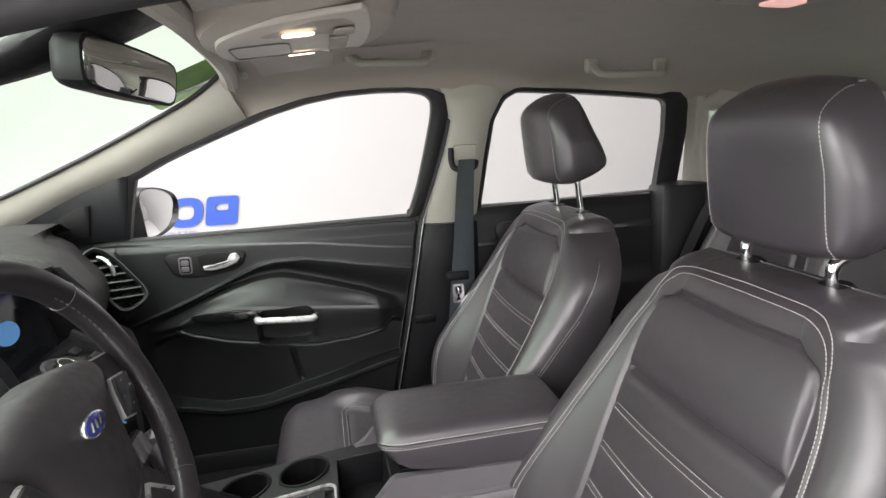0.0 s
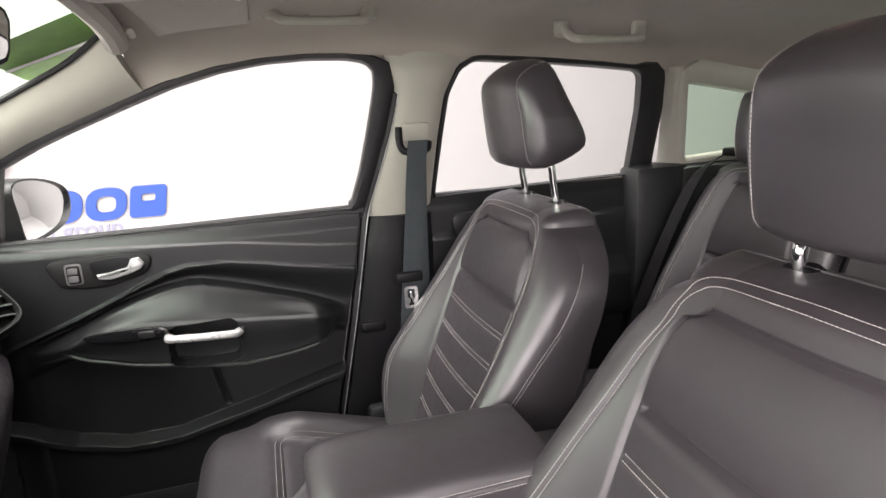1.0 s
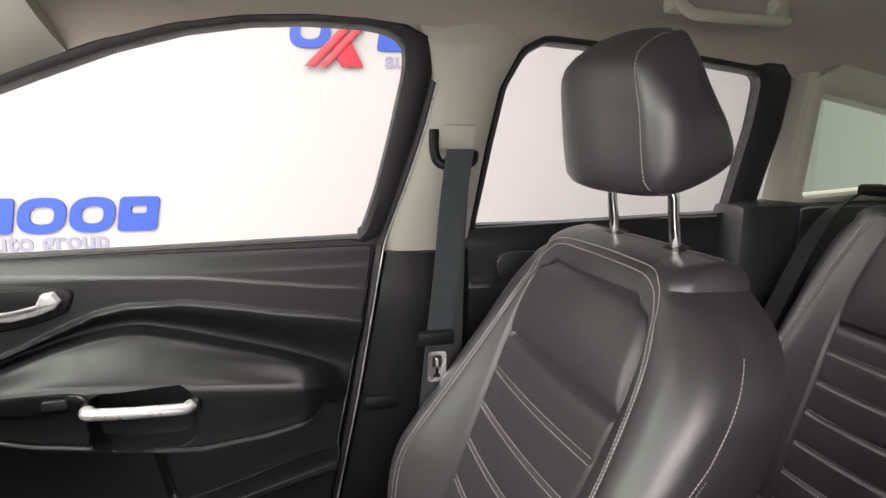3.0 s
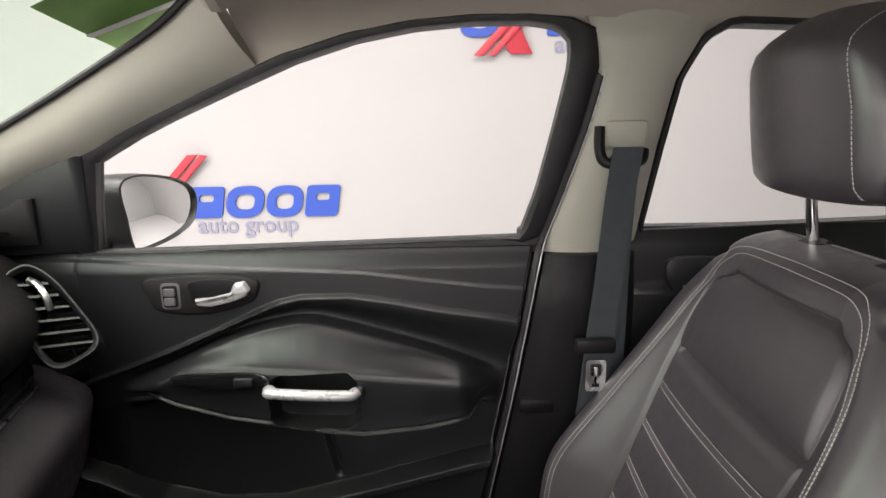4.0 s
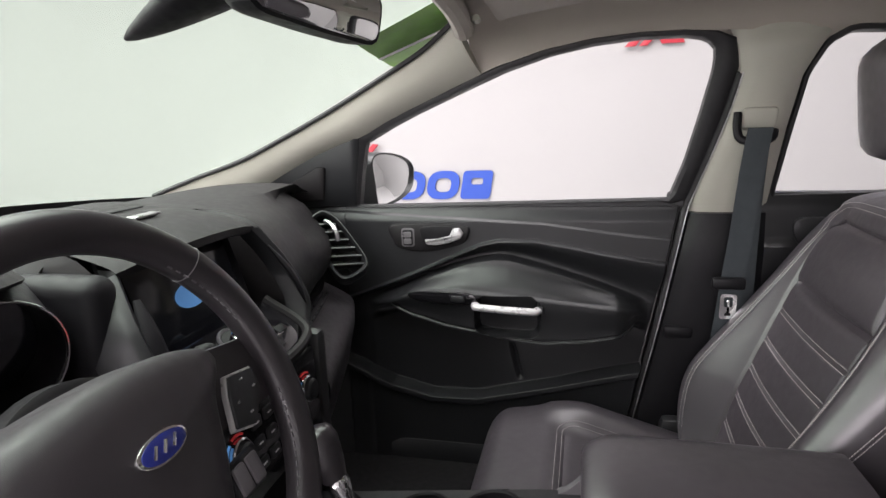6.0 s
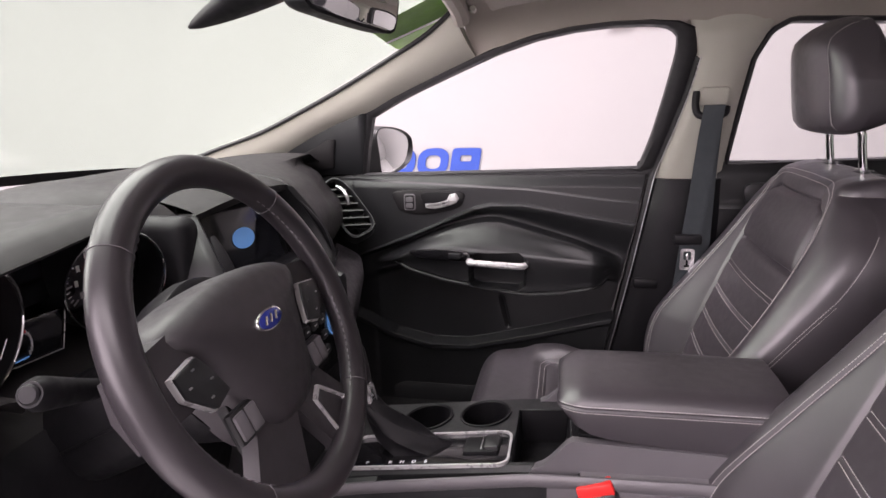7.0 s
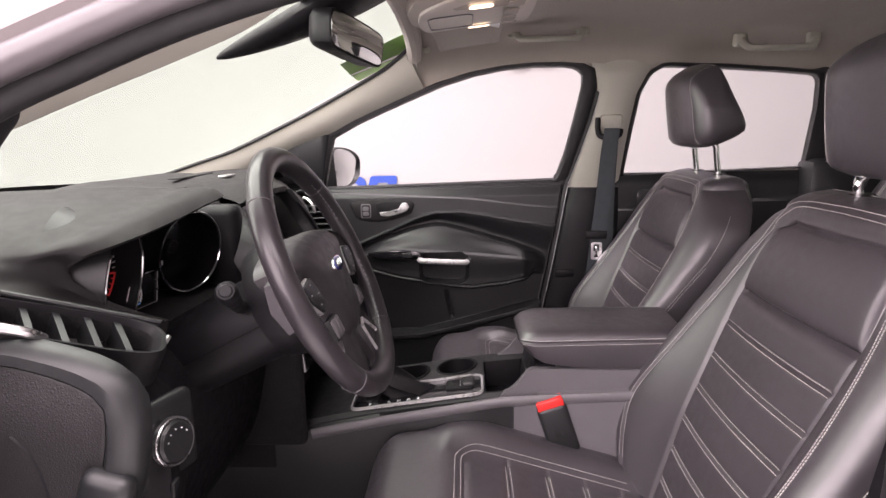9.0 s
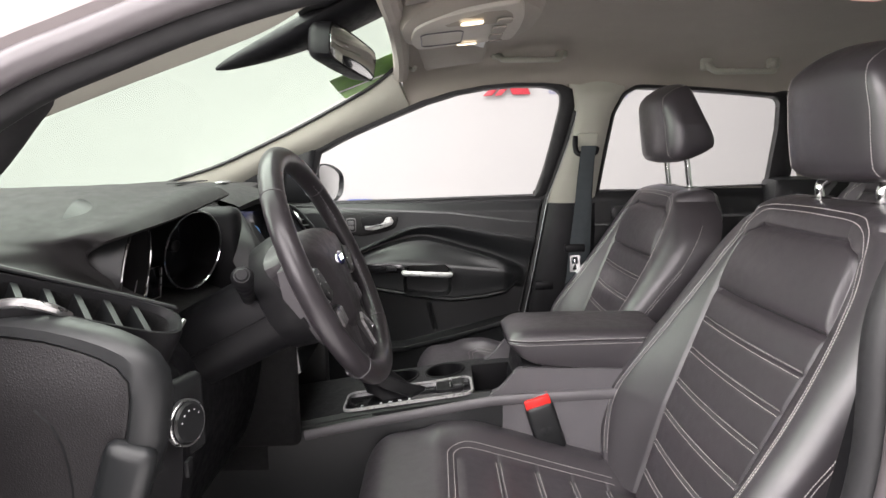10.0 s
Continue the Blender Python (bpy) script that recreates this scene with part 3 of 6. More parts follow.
def band_near(a, b, n=40, m=7, bulge=0.008, thick=0.03):
    p, q = curve(a, n), curve(b, n)
    rows = []
    for u, v in zip(p, q):
        mid = [u * (1 - s) + v * s + np.array([0.3, 1, -0.6]) * bulge * math.sin(math.pi * s) for s in np.linspace(0, 1, m)]
        rows.append(mid + [v + np.array([-0.02, 0.0, thick]), u + np.array([-0.02, -0.01, thick])])
    return grid(rows, True, True)


structure("trim_pillar_driver", band_near(DA_GLASS[3:], DA_DOOR[3:]), BEIGE, "pale grey windscreen pillar trim beside the driver", "pillar trim")
structure("trim_pillar_foot", band_near(DA_GLASS[:4], DA_DOOR[:4]), RUBBER, "black foot of the driver's windscreen pillar", "pillar trim")
OPENING = [(-0.30, -0.755, 1.12), (-0.16, -0.745, 1.215), (-0.05, -0.722, 1.285), (0.045, -0.698, 1.352), (0.12, -0.682, 1.388), (0.22, -0.668, 1.428), (0.33, -0.652, 1.462), (0.48, -0.640, 1.495), (0.65, -0.636, 1.508), (0.84, -0.640, 1.506), (0.925, -0.655, 1.478), (0.955, -0.685, 1.38), (0.915, -0.728, 1.24), (0.868, -0.742, 1.12), (0.860, -0.748, 0.95), (0.80, -0.748, 0.68), (0.76, -0.748, 0.55)]
path_open = curve(OPENING, 110)
structure("trim_door_seal", tube(path_open, 0.020, 12), RUBBER, "black rubber seal round the open driver door", "door seal")
structure("trim_door_lip", tube([(x, y - 0.034, z + 0.010) for x, y, z in path_open], 0.016, 12), FLANGE, "satin grey flange round the door opening", "door flange")


def body_side():
    rows = []
    c = path_open[:62]
    for i, p in enumerate(c):
        t = c[min(i + 1, 61)] - c[max(i - 1, 0)]
        t = t / np.linalg.norm(t)
        outv = np.cross(t, (0, -1, 0.38))
        outv = outv / np.linalg.norm(outv)
        if outv[2] < 0:
            outv = -outv
        prof = [(-0.012, 0.012), (0.006, -0.022), (0.010, -0.046), (0.030, -0.058), (0.060, -0.055), (0.100, -0.035), (0.140, 0.0), (0.15, 0.05), (0.03, 0.05)]
        rows.append([p + outv * a + np.array([0, 1, -0.0]) * b for a, b in prof])
    return grid(rows, True, True)


structure("trim_body_side", body_side(), PAINT, "silver painted pillar and roof edge round the door opening", "car body")


def roof_z(x, y):
    lift = np.interp(x, (0.25, 0.32, 0.45, 0.8, 1.3, 2.0, 2.5), (1.560, 1.572, 1.590, 1.612, 1.590, 1.545, 1.47))
    return lift - 0.062 * (abs(y) / 0.60) ** 5


rows = []
for x in np.linspace(0.352, 2.46, 60):
    w = float(np.interp(x, (0.30, 0.45, 0.8, 1.6, 2.46), (0.535, 0.600, 0.607, 0.607, 0.56)))
    rows.append([(x + 0.02 * (1 - (y / w) ** 2) * (x < 0.36), y, roof_z(x, y)) for y in np.linspace(-w, w, 49)])
top = [[(x, y, z + 0.035) for x, y, z in r] for r in rows]
shell = grid(rows)
lid = grid(top)
ring_pts = rows[0] + [r[-1] for r in rows[1:-1]] + rows[-1][::-1] + [r[0] for r in rows[-2:0:-1]]
skirt = grid([ring_pts, [(x, y, z + 0.035) for x, y, z in ring_pts]], True)
structure("ceiling", join(shell, lid, skirt), HEADCLOTH, "grey cloth headliner of the car", "headliner")
head = curve([(0.318, 0.540, 1.545), (0.324, 0.46, 1.562), (0.332, 0.30, 1.573), (0.340, 0, 1.580), (0.340, -0.25, 1.577), (0.345, -0.42, 1.570), (0.352, -0.50, 1.566)], 50)
structure("trim_header", tube([(x + 0.02, y, z - 0.018) for x, y, z in head], 0.022, 10), HEADCLOTH, "grey headliner edge over the windscreen", "headliner")


def rail(s):
    """The roof rail trim between the headliner and the window frames."""
    rows = []
    for x in np.linspace(0.34, 2.46, 84):
        za = float(np.interp(x, (0.34, 0.45, 0.60, 0.688, 0.82, 0.90, 1.0, 1.07, 1.25, 1.513, 1.655, 1.93, 2.05, 2.46), (1.436, 1.468, 1.503, 1.509, 1.506, 1.50, 1.497, 1.50, 1.491, 1.468, 1.440, 1.392, 1.36, 1.22)))
        if s < 0:
            za += 0.04 * float(smooth(0.65, 0.42, x))
        ya = side_y(za) + 0.004
        w = float(np.interp(x, (0.30, 0.45, 0.8, 1.6, 2.46), (0.535, 0.600, 0.607, 0.607, 0.56))) - 0.06
        zb = float(roof_z(x, w)) - 0.002
        yc, zc = w - 0.11, float(roof_z(x, w - 0.11)) - 0.002
        bend = [((1 - q) ** 2 * ya + 2 * q * (1 - q) * (ya - 0.022) + q * q * yc, (1 - q) ** 2 * za + 2 * q * (1 - q) * (zb + 0.004) + q * q * zc) for q in np.linspace(0, 1, 15)]
        rows.append([(x, s * y, z) for y, z in bend] + [(x, s * (w + 0.05), zb + 0.05), (x, s * (ya + 0.05), za + 0.02)])
    return grid(rows, True, True)


for ring in (inner_f, inner_r):
    structure("trim_door_opening", frame_ring(grown(ring, 0.006, 0.006, 0.004, 0.006), grown(ring, 0.03, 0.03, 0.060, 0.012), 0.012, 0.034), HEADCLOTH, "grey edge of the roof above the window frame", "roof trim")
structure("trim_roof_rail", rail(1), HEADCLOTH, "grey roof rail trim above the passenger windows", "roof trim")
structure("trim_roof_rail", rail(-1), HEADCLOTH, "grey roof rail trim above the driver's side", "roof trim")


def b_pillar(s, back=0.0):
    d = thing("center_pillar", "pale grey center pillar trim with black lower half", "pillar trim")
    fix = (lambda g: g) if s == 1 else flipped
    up = []
    for z in np.linspace(1.122, 1.515, 24):
        a = float(np.interp(z, (1.122, 1.337, 1.423, 1.48, 1.515), (0.812, 0.866, 0.880, 0.866, 0.845))) + back
        b = float(np.interp(z, (1.122, 1.314, 1.415, 1.47, 1.515), (0.978, 0.988, 0.998, 1.022, 1.05)))
        y = side_y(z) - 0.012 + 0.03 * float(smooth(1.465, 1.515, z))
        up.append([(a, y + 0.03, z), (a + 0.003, y + 0.004, z), (a + 0.012, y, z)] + [(a + (b - a) * q, y - 0.012 * math.sin(math.pi * q), z) for q in np.linspace(0.15, 0.88, 7)] + [(b - 0.003, y + 0.004, z), (b, y + 0.03, z)])
    part("upper_trim", fix(grid(up, True, True)), BEIGE, d, "pale grey upper trim")
    lo = []
    for z in np.linspace(0.46, 1.126, 30):
        a = float(np.interp(z, (0.45, 0.648, 0.863, 1.116, 1.16), (0.679, 0.719, 0.764, 0.810, 0.819))) + back
        b = float(np.interp(z, (0.46, 1.126), (0.965, 0.978)))
        y = 0.705 - 0.014 * float(smooth(1.12, 1.04, z))
        lo.append([(a, y + 0.05, z), (a + 0.004, y + 0.01, z), (a + 0.018, y, z)] + [(a + (b - a) * q, y - 0.010 * math.sin(math.pi * q), z) for q in np.linspace(0.2, 0.85, 7)] + [(b - 0.004, y + 0.01, z), (b, y + 0.05, z)])
    part("lower_trim", fix(grid(lo, True, True)), DARK, d, "black lower trim")
    part("latch_cover", fix(block((0.800, 0.690, 0.848), (0.066, 0.02, 0.030), 0.008)), DARK, d)
    return d


b_pillar(1)
b_pillar(-1, 0.075)


def c_pillar(s):
    rows = []
    for z in np.linspace(1.19, 1.46, 16):
        a, b = 1.612 - 0.22 * (z - 1.43), float(np.interp(z, (1.19, 1.215, 1.424, 1.46), (1.735, 1.715, 1.652, 1.64)))
        y = side_y(z) - 0.02
        rows.append([(a, s * (y + 0.04), z), (a + 0.004, s * y, z), ((a + b) / 2, s * (y - 0.008), z), (b - 0.004, s * y, z), (b, s * (y + 0.05), z)])
    return grid(rows, True, True)


for s, w in ((1, "passenger"), (-1, "driver")):
    structure("trim_pillar_rear", c_pillar(s), BEIGE, "pale grey rear pillar trim on the %s side" % w, "pillar trim")
    fix = (lambda g: g) if s == 1 else flipped
    structure("trim_quarter", fix(frame_ring(inner_q, grown(inner_q, 0.03, 0.25, 0.05, 0.03), -0.03, 0.02)), BEIGE, "pale grey quarter window surround on the %s side" % w, "window trim")
    g = structure("window_quarter", fix(pane(inner_q)), DARK_GLASS, "green tinted quarter window on the %s side" % w, "window")
    g.visible_shadow = False
    structure("trim_load_side", fix(block((2.05, 0.69, 0.83), (0.72, 0.08, 0.74), 0.03)), PLASTIC, "black load bay side panel on the %s side" % w, "side panel")
    structure("trim_wheel_arch", fix(block((1.70, 0.715, 0.82), (0.30, 0.11, 0.77), 0.03)), PLASTIC, "black wheel arch lining on the %s side" % w, "side panel")
    structure("trim_sill", fix(block((0.6, 0.735, 0.46), (2.2, 0.09, 0.10), 0.02)), PLASTIC, "black door sill cover on the %s side" % w, "sill")
    structure("trim_tail_pillar", fix(band([(2.05, 0.60, 1.42), (2.2, 0.575, 1.30), (2.42, 0.56, 1.10)], [(2.30, 0.55, 1.47), (2.42, 0.52, 1.36), (2.56, 0.50, 1.10)], 16, 6, 0.02, 0.04)), BEIGE, "pale grey tailgate pillar trim on the %s side" % w, "pillar trim")
structure("trim_tailgate", block((2.56, 0, 0.82), (0.06, 1.36, 0.62), 0.02), PLASTIC, "black tailgate lining below its window", "tailgate")
tail = slab(rounded(1.12, 0.36, 0.05, 6), 0.005, lambda a, b, k: (2.50 - b * 0.30 + k, a, 1.29 + b), 0.001)
structure("window_tailgate", tail, DARK_GLASS, "green tinted tailgate window", "window").visible_shadow = False

# ---- windscreen ----
def screen_point(u, v):
    """u runs from the driver's pillar (-1) to the passenger's (1), v from the cowl up."""
    a = np.array([-0.56, 0.69, 1.165]) * (1 - v) + np.array([0.300, 0.545, 1.555]) * v
    crown = 1 - u * u
    bow = np.array([-0.22 * (1 - v) - 0.055 * v, 0, 0.03 + 0.005 * v])
    return np.array([a[0], a[1] * u, a[2]]) + bow * crown


rows = [[screen_point(u, v) for u in np.linspace(-1.0, 1.12, 43)] for v in np.linspace(0, 1.10, 23)]
back = [[p + np.array([-0.002, 0, 0.005]) for p in r] for r in rows]
g = structure("window_screen", join(grid(rows), grid(back)), WIND_GLASS, "green tinted windscreen", "windscreen")
g.visible_shadow = False


def on_screen(pts, lift):
    """A thin patch that lies on the windscreen's inner face, its outline in (u, v)."""
    o = dense(pts, 40)
    c = o.mean(0)
    rr = [[screen_point(*(c + (p - c) * k)) + np.array([0.4, 0, -0.9]) * lift for p in o] for k in (1.0, 0.66, 0.33, 0.02)]
    return rr


def patch(pts, lift):
    return grid(on_screen(pts, lift), True, True)


structure("trim_screen_band", join(patch([(-0.95, 0.97), (-0.30, 0.94), (0.10, 0.92), (0.16, 0.97), (0.20, 1.09), (-0.95, 1.09)], 0.004)), RUBBER, "black printed band along the windscreen's top", "windscreen band")
structure("trim_screen_foot", join(patch([(-1.0, -0.02), (1.0, -0.02), (1.0, 0.03), (-1.0, 0.03)], 0.004)), RUBBER, "black printed band along the windscreen's foot", "windscreen band")
st = thing("windscreen_sticker", "green printed sticker with white line in the windscreen corner", "sticker")
part("film", patch([(0.80, 0.845), (1.10, 0.812), (1.12, 1.04), (0.83, 1.04)], 0.005), GREEN, st)
part("white_line", patch([(0.965, 0.826), (0.985, 0.824), (1.065, 0.995), (1.045, 0.997)], 0.008), WHITE_MARK, st)

# ---- seats ----
def seat_back(parent, y0, dx, dz, hws, x_of, z0, z1, bol, ins, crease, seams, top_r=0.030, thick=0.150, shell_label="", cover_label="", sew=((0.6, 0.2), (1.2, 0.15))):
    """A padded backrest: two bolsters and an insert with sewn channels in front, a shell behind. Returns a function that gives points on the cover."""
    def along(pairs):
        p = curve(pairs, 80)
        return lambda z: float(np.interp(z, p[:, 0], p[:, 1]))

    half, bols, inner, sewn = along(hws), along(bol), along(ins), along(sew)

    z_top = z1 - 0.020

    def front(y, z, hw):
        """Cover's x at offset y and height z."""
        a = abs(y)
        w = inner(z)
        line_at = sewn(z)
        r = max(0.030, hw - line_at - 0.022)
        b = bols(z) * float(smooth(w - 0.012, line_at + 0.020, a))
        x = x_of(z) - b
        x += 0.006 * math.exp(-((a - w) / 0.0035) ** 2) * float(smooth(z_top + 0.006, z_top - 0.004, z))
        if a < w:
            near = float(smooth(w, w - 0.010, a))
            for s in seams:
                x += 0.0055 * near * math.exp(-((z - s) / 0.0035) ** 2)
            x += 0.012 * near * math.exp(-((z - crease) / 0.006) ** 2)
            x -= 0.007 * (1 - (a / w) ** 2)
            if z > crease:
                x -= 0.008 * near * math.sin(math.pi * min(1, (z - crease) / max(0.02, z_top - crease)))
                x += 0.006 * math.exp(-((z - z_top) / 0.004) ** 2)
        x += 0.004 * math.exp(-((a - line_at) / 0.003) ** 2) * float(smooth(z1 - 0.015, z1 - 0.050, z))
        k = (a - (hw - r)) / r
        if k > 0:
            x += min(0.062, r * 1.3) * (1 - math.sqrt(max(0.0, 1 - min(1, k) ** 2)))
        return x

    zs = sorted(set(list(np.linspace(z0, z1, 84)) + [s + d for s in list(seams) + [crease, z_top] for d in (-0.006, -0.003, 0, 0.003, 0.006)]))
    cover, shell = [], []
    steps = [(z, 1.0, 0.0) for z in zs] + [(z1 + top_r * math.sin(q), math.cos(q), 1 - math.cos(q)) for q in np.linspace(0.25, math.pi / 2 - 0.02, 7)]
    def columns(z, hw):
        """Offsets across the seat, with columns that stay on the two seams."""
        w, e = inner(z), min(sewn(z), hw - 0.022)
        w = min(w, e - 0.018)
        stops = ((0, w - 0.010, 9), (w - 0.010, w + 0.008, 9), (w + 0.008, e - 0.006, 6), (e - 0.006, e + 0.006, 6), (e + 0.006, hw - 0.012, 7), (hw - 0.012, hw, 7))
        out = [q for a, b, k in stops for q in np.linspace(a, b, k, endpoint=False)] + [hw]
        return [-q for q in out[:0:-1]] + out

    for z, c, sh in steps:
        zz = min(z, z1)
        hw = half(zz) - 0.02 * sh
        rowf = [(front(t, zz, hw), t) for t in columns(zz, hw)]
        mid = x_of(zz) + thick * 0.5
        back = x_of(zz) + thick * float(np.interp(zz, (z0, z0 + 0.2, z1), (0.9, 1.15, 0.75)))
        cover.append([(mid + (x - mid) * c + dx, y0 + y, z + dz) for x, y in rowf])
        bx = [(rowf[-1][0], hw)] + [(rowf[-1][0] + (back - rowf[-1][0]) * q, hw + 0.006 * math.sin(math.pi * q)) for q in (0.25, 0.5, 0.75)]
        bx += [(back + 0.012 * math.sin(math.pi * (1 - (t + 1) / 2)), hw * t) for t in np.linspace(0.84, -0.84, 12)]
        bx += [(rowf[0][0] + (back - rowf[0][0]) * q, -hw - 0.006 * math.sin(math.pi * q)) for q in (0.75, 0.5, 0.25)] + [(rowf[0][0], -hw)]
        shell.append([(mid + (x - mid) * c + dx, y0 + y, z + dz) for x, y in bx])
    n = len(rowf)
    lo = n // 2 - 13
    part("bolster", grid([r[:lo + 1] for r in cover]), LEATHER, parent)
    part("bolster", grid([r[n - lo - 1:] for r in cover]), LEATHER, parent)
    part("insert", grid([r[lo:n - lo] for r in cover]), LEATHER_INSERT, parent, cover_label)
    part("back_shell", grid(shell), LEATHER, parent, shell_label)
    part("top_cap", grid([cover[-1], [(p[0] + 0.0, p[1], p[2] + 0.002) for p in np.linspace(shell[-1][0], shell[-1][-1], n)[::-1]]]), LEATHER, parent)

    def at(y, z, lift=0.0012):
        zz = min(z, z1)
        q = math.sqrt(max(0.0, 1 - min(1.0, max(0.0, z - z1) / top_r) ** 2))
        mid = x_of(zz) + thick * 0.5
        return (mid + (front(y, zz, half(zz)) - mid) * q + dx - lift, y0 + y, z + dz + (lift if z > z1 else 0))

    geo = []
    for s in seams:
        for off in (-0.0042, 0.0042):
            geo.append(stitches([at(y, s + off) for y in np.linspace(-inner(s) + 0.006, inner(s) - 0.006, 40)], (-0.9, 0, 0.4)))
    for off in (-0.0038, 0.0038):
        up = [(sewn(z) + off, z) for z in np.linspace(z0 + 0.05, z1 - 0.045, 14)]
        w = up[-1][0]
        turn = [(w - 0.010, z1 - 0.018), (w - 0.028, z1 + 0.003 + off), (w - 0.058, z1 + 0.012 + off), (0.03, z1 + 0.015 + off)]
        half_line = up + turn
        line_2d = curve(half_line + [(-y, z) for y, z in half_line[::-1]], 220)
        geo.append(stitches([at(y, z) for y, z in line_2d], (-0.8, 0, 0.4)))
    for side in (-1, 1):
        for away in (0.004, 0.0115):
            geo.append(stitches([(x + away, y + side * 0.0012, z) for x, y, z in [at(side * half(z), z) for z in np.linspace(z0 + 0.10, z1 - 0.05, 70)]], (-0.3, side, 0)))
    part("stitching", join(*geo), THREAD, parent, "pale double stitching", False, kind="stuff")
    return at


def headrest(parent, x, y, z, w, prof, label="", crown=0.16):
    """A padded block: a side profile of (x, z) drawn out across the seat."""
    p = curve(prof, 40, True)
    c = p.mean(0)
    rows = []
    def at(u, v, q):
        """A profile point (u, v) carried out to q across the pad, with a crowned top and rounded ends."""
        a = abs(q)
        k = 1 - 0.26 * max(0, (a - 0.74) / 0.26) ** 3
        up = max(0.0, v - c[1])
        drop = crown * up * a ** 2.4 + 0.10 * min(0.0, v - c[1]) * a ** 3
        pull = 0.020 * a ** 2.2 if u < c[0] else 0.0
        return (x + c[0] + (u - c[0]) * k + pull, y + w * q * (1 - 0.9 * up * (0.4 + a)), z + c[1] + (v - c[1]) * k - drop)

    for q in np.linspace(-1, 1, 33):
        rows.append([at(u, v, q) for u, v in p])
    for end, sign in ((0, -1), (-1, 1)):
        rim = np.array(rows[end])
        mid = rim.mean(0)
        for k, out in ((0.75, 0.0035), (0.4, 0.006), (0.05, 0.007)):
            ring = [tuple(mid + (r - mid) * k + np.array([0, sign * out, 0])) for r in rim]
            rows = rows + [ring] if sign > 0 else [ring] + rows
    ob = part("headrest", grid(rows, True, True), LEATHER, parent, label, True, 50)
    geo = []
    for s in (-1, 1):
        edge = [tuple(np.array(at(u, v, s * 0.80)) + np.array([-0.0012, 0, 0.0012 * (v > c[1])])) for u, v in p if u < c[0] + 0.02]
        edge.sort(key=lambda e: e[2])
        geo.append(stitches(edge, (-0.9, s * 0.4, 0)))
    part("headrest_stitching", join(*geo), THREAD, parent, "", False, kind="stuff")
    return ob


HEAD_PROFILE = [(-0.068, 0.056), (-0.057, 0.080), (-0.024, 0.101), (0.002, 0.104), (0.020, 0.090), (0.050, 0.020), (0.080, -0.050), (0.066, -0.076), (0.004, -0.102), (-0.040, -0.097), (-0.052, -0.075), (-0.062, 0.0)]


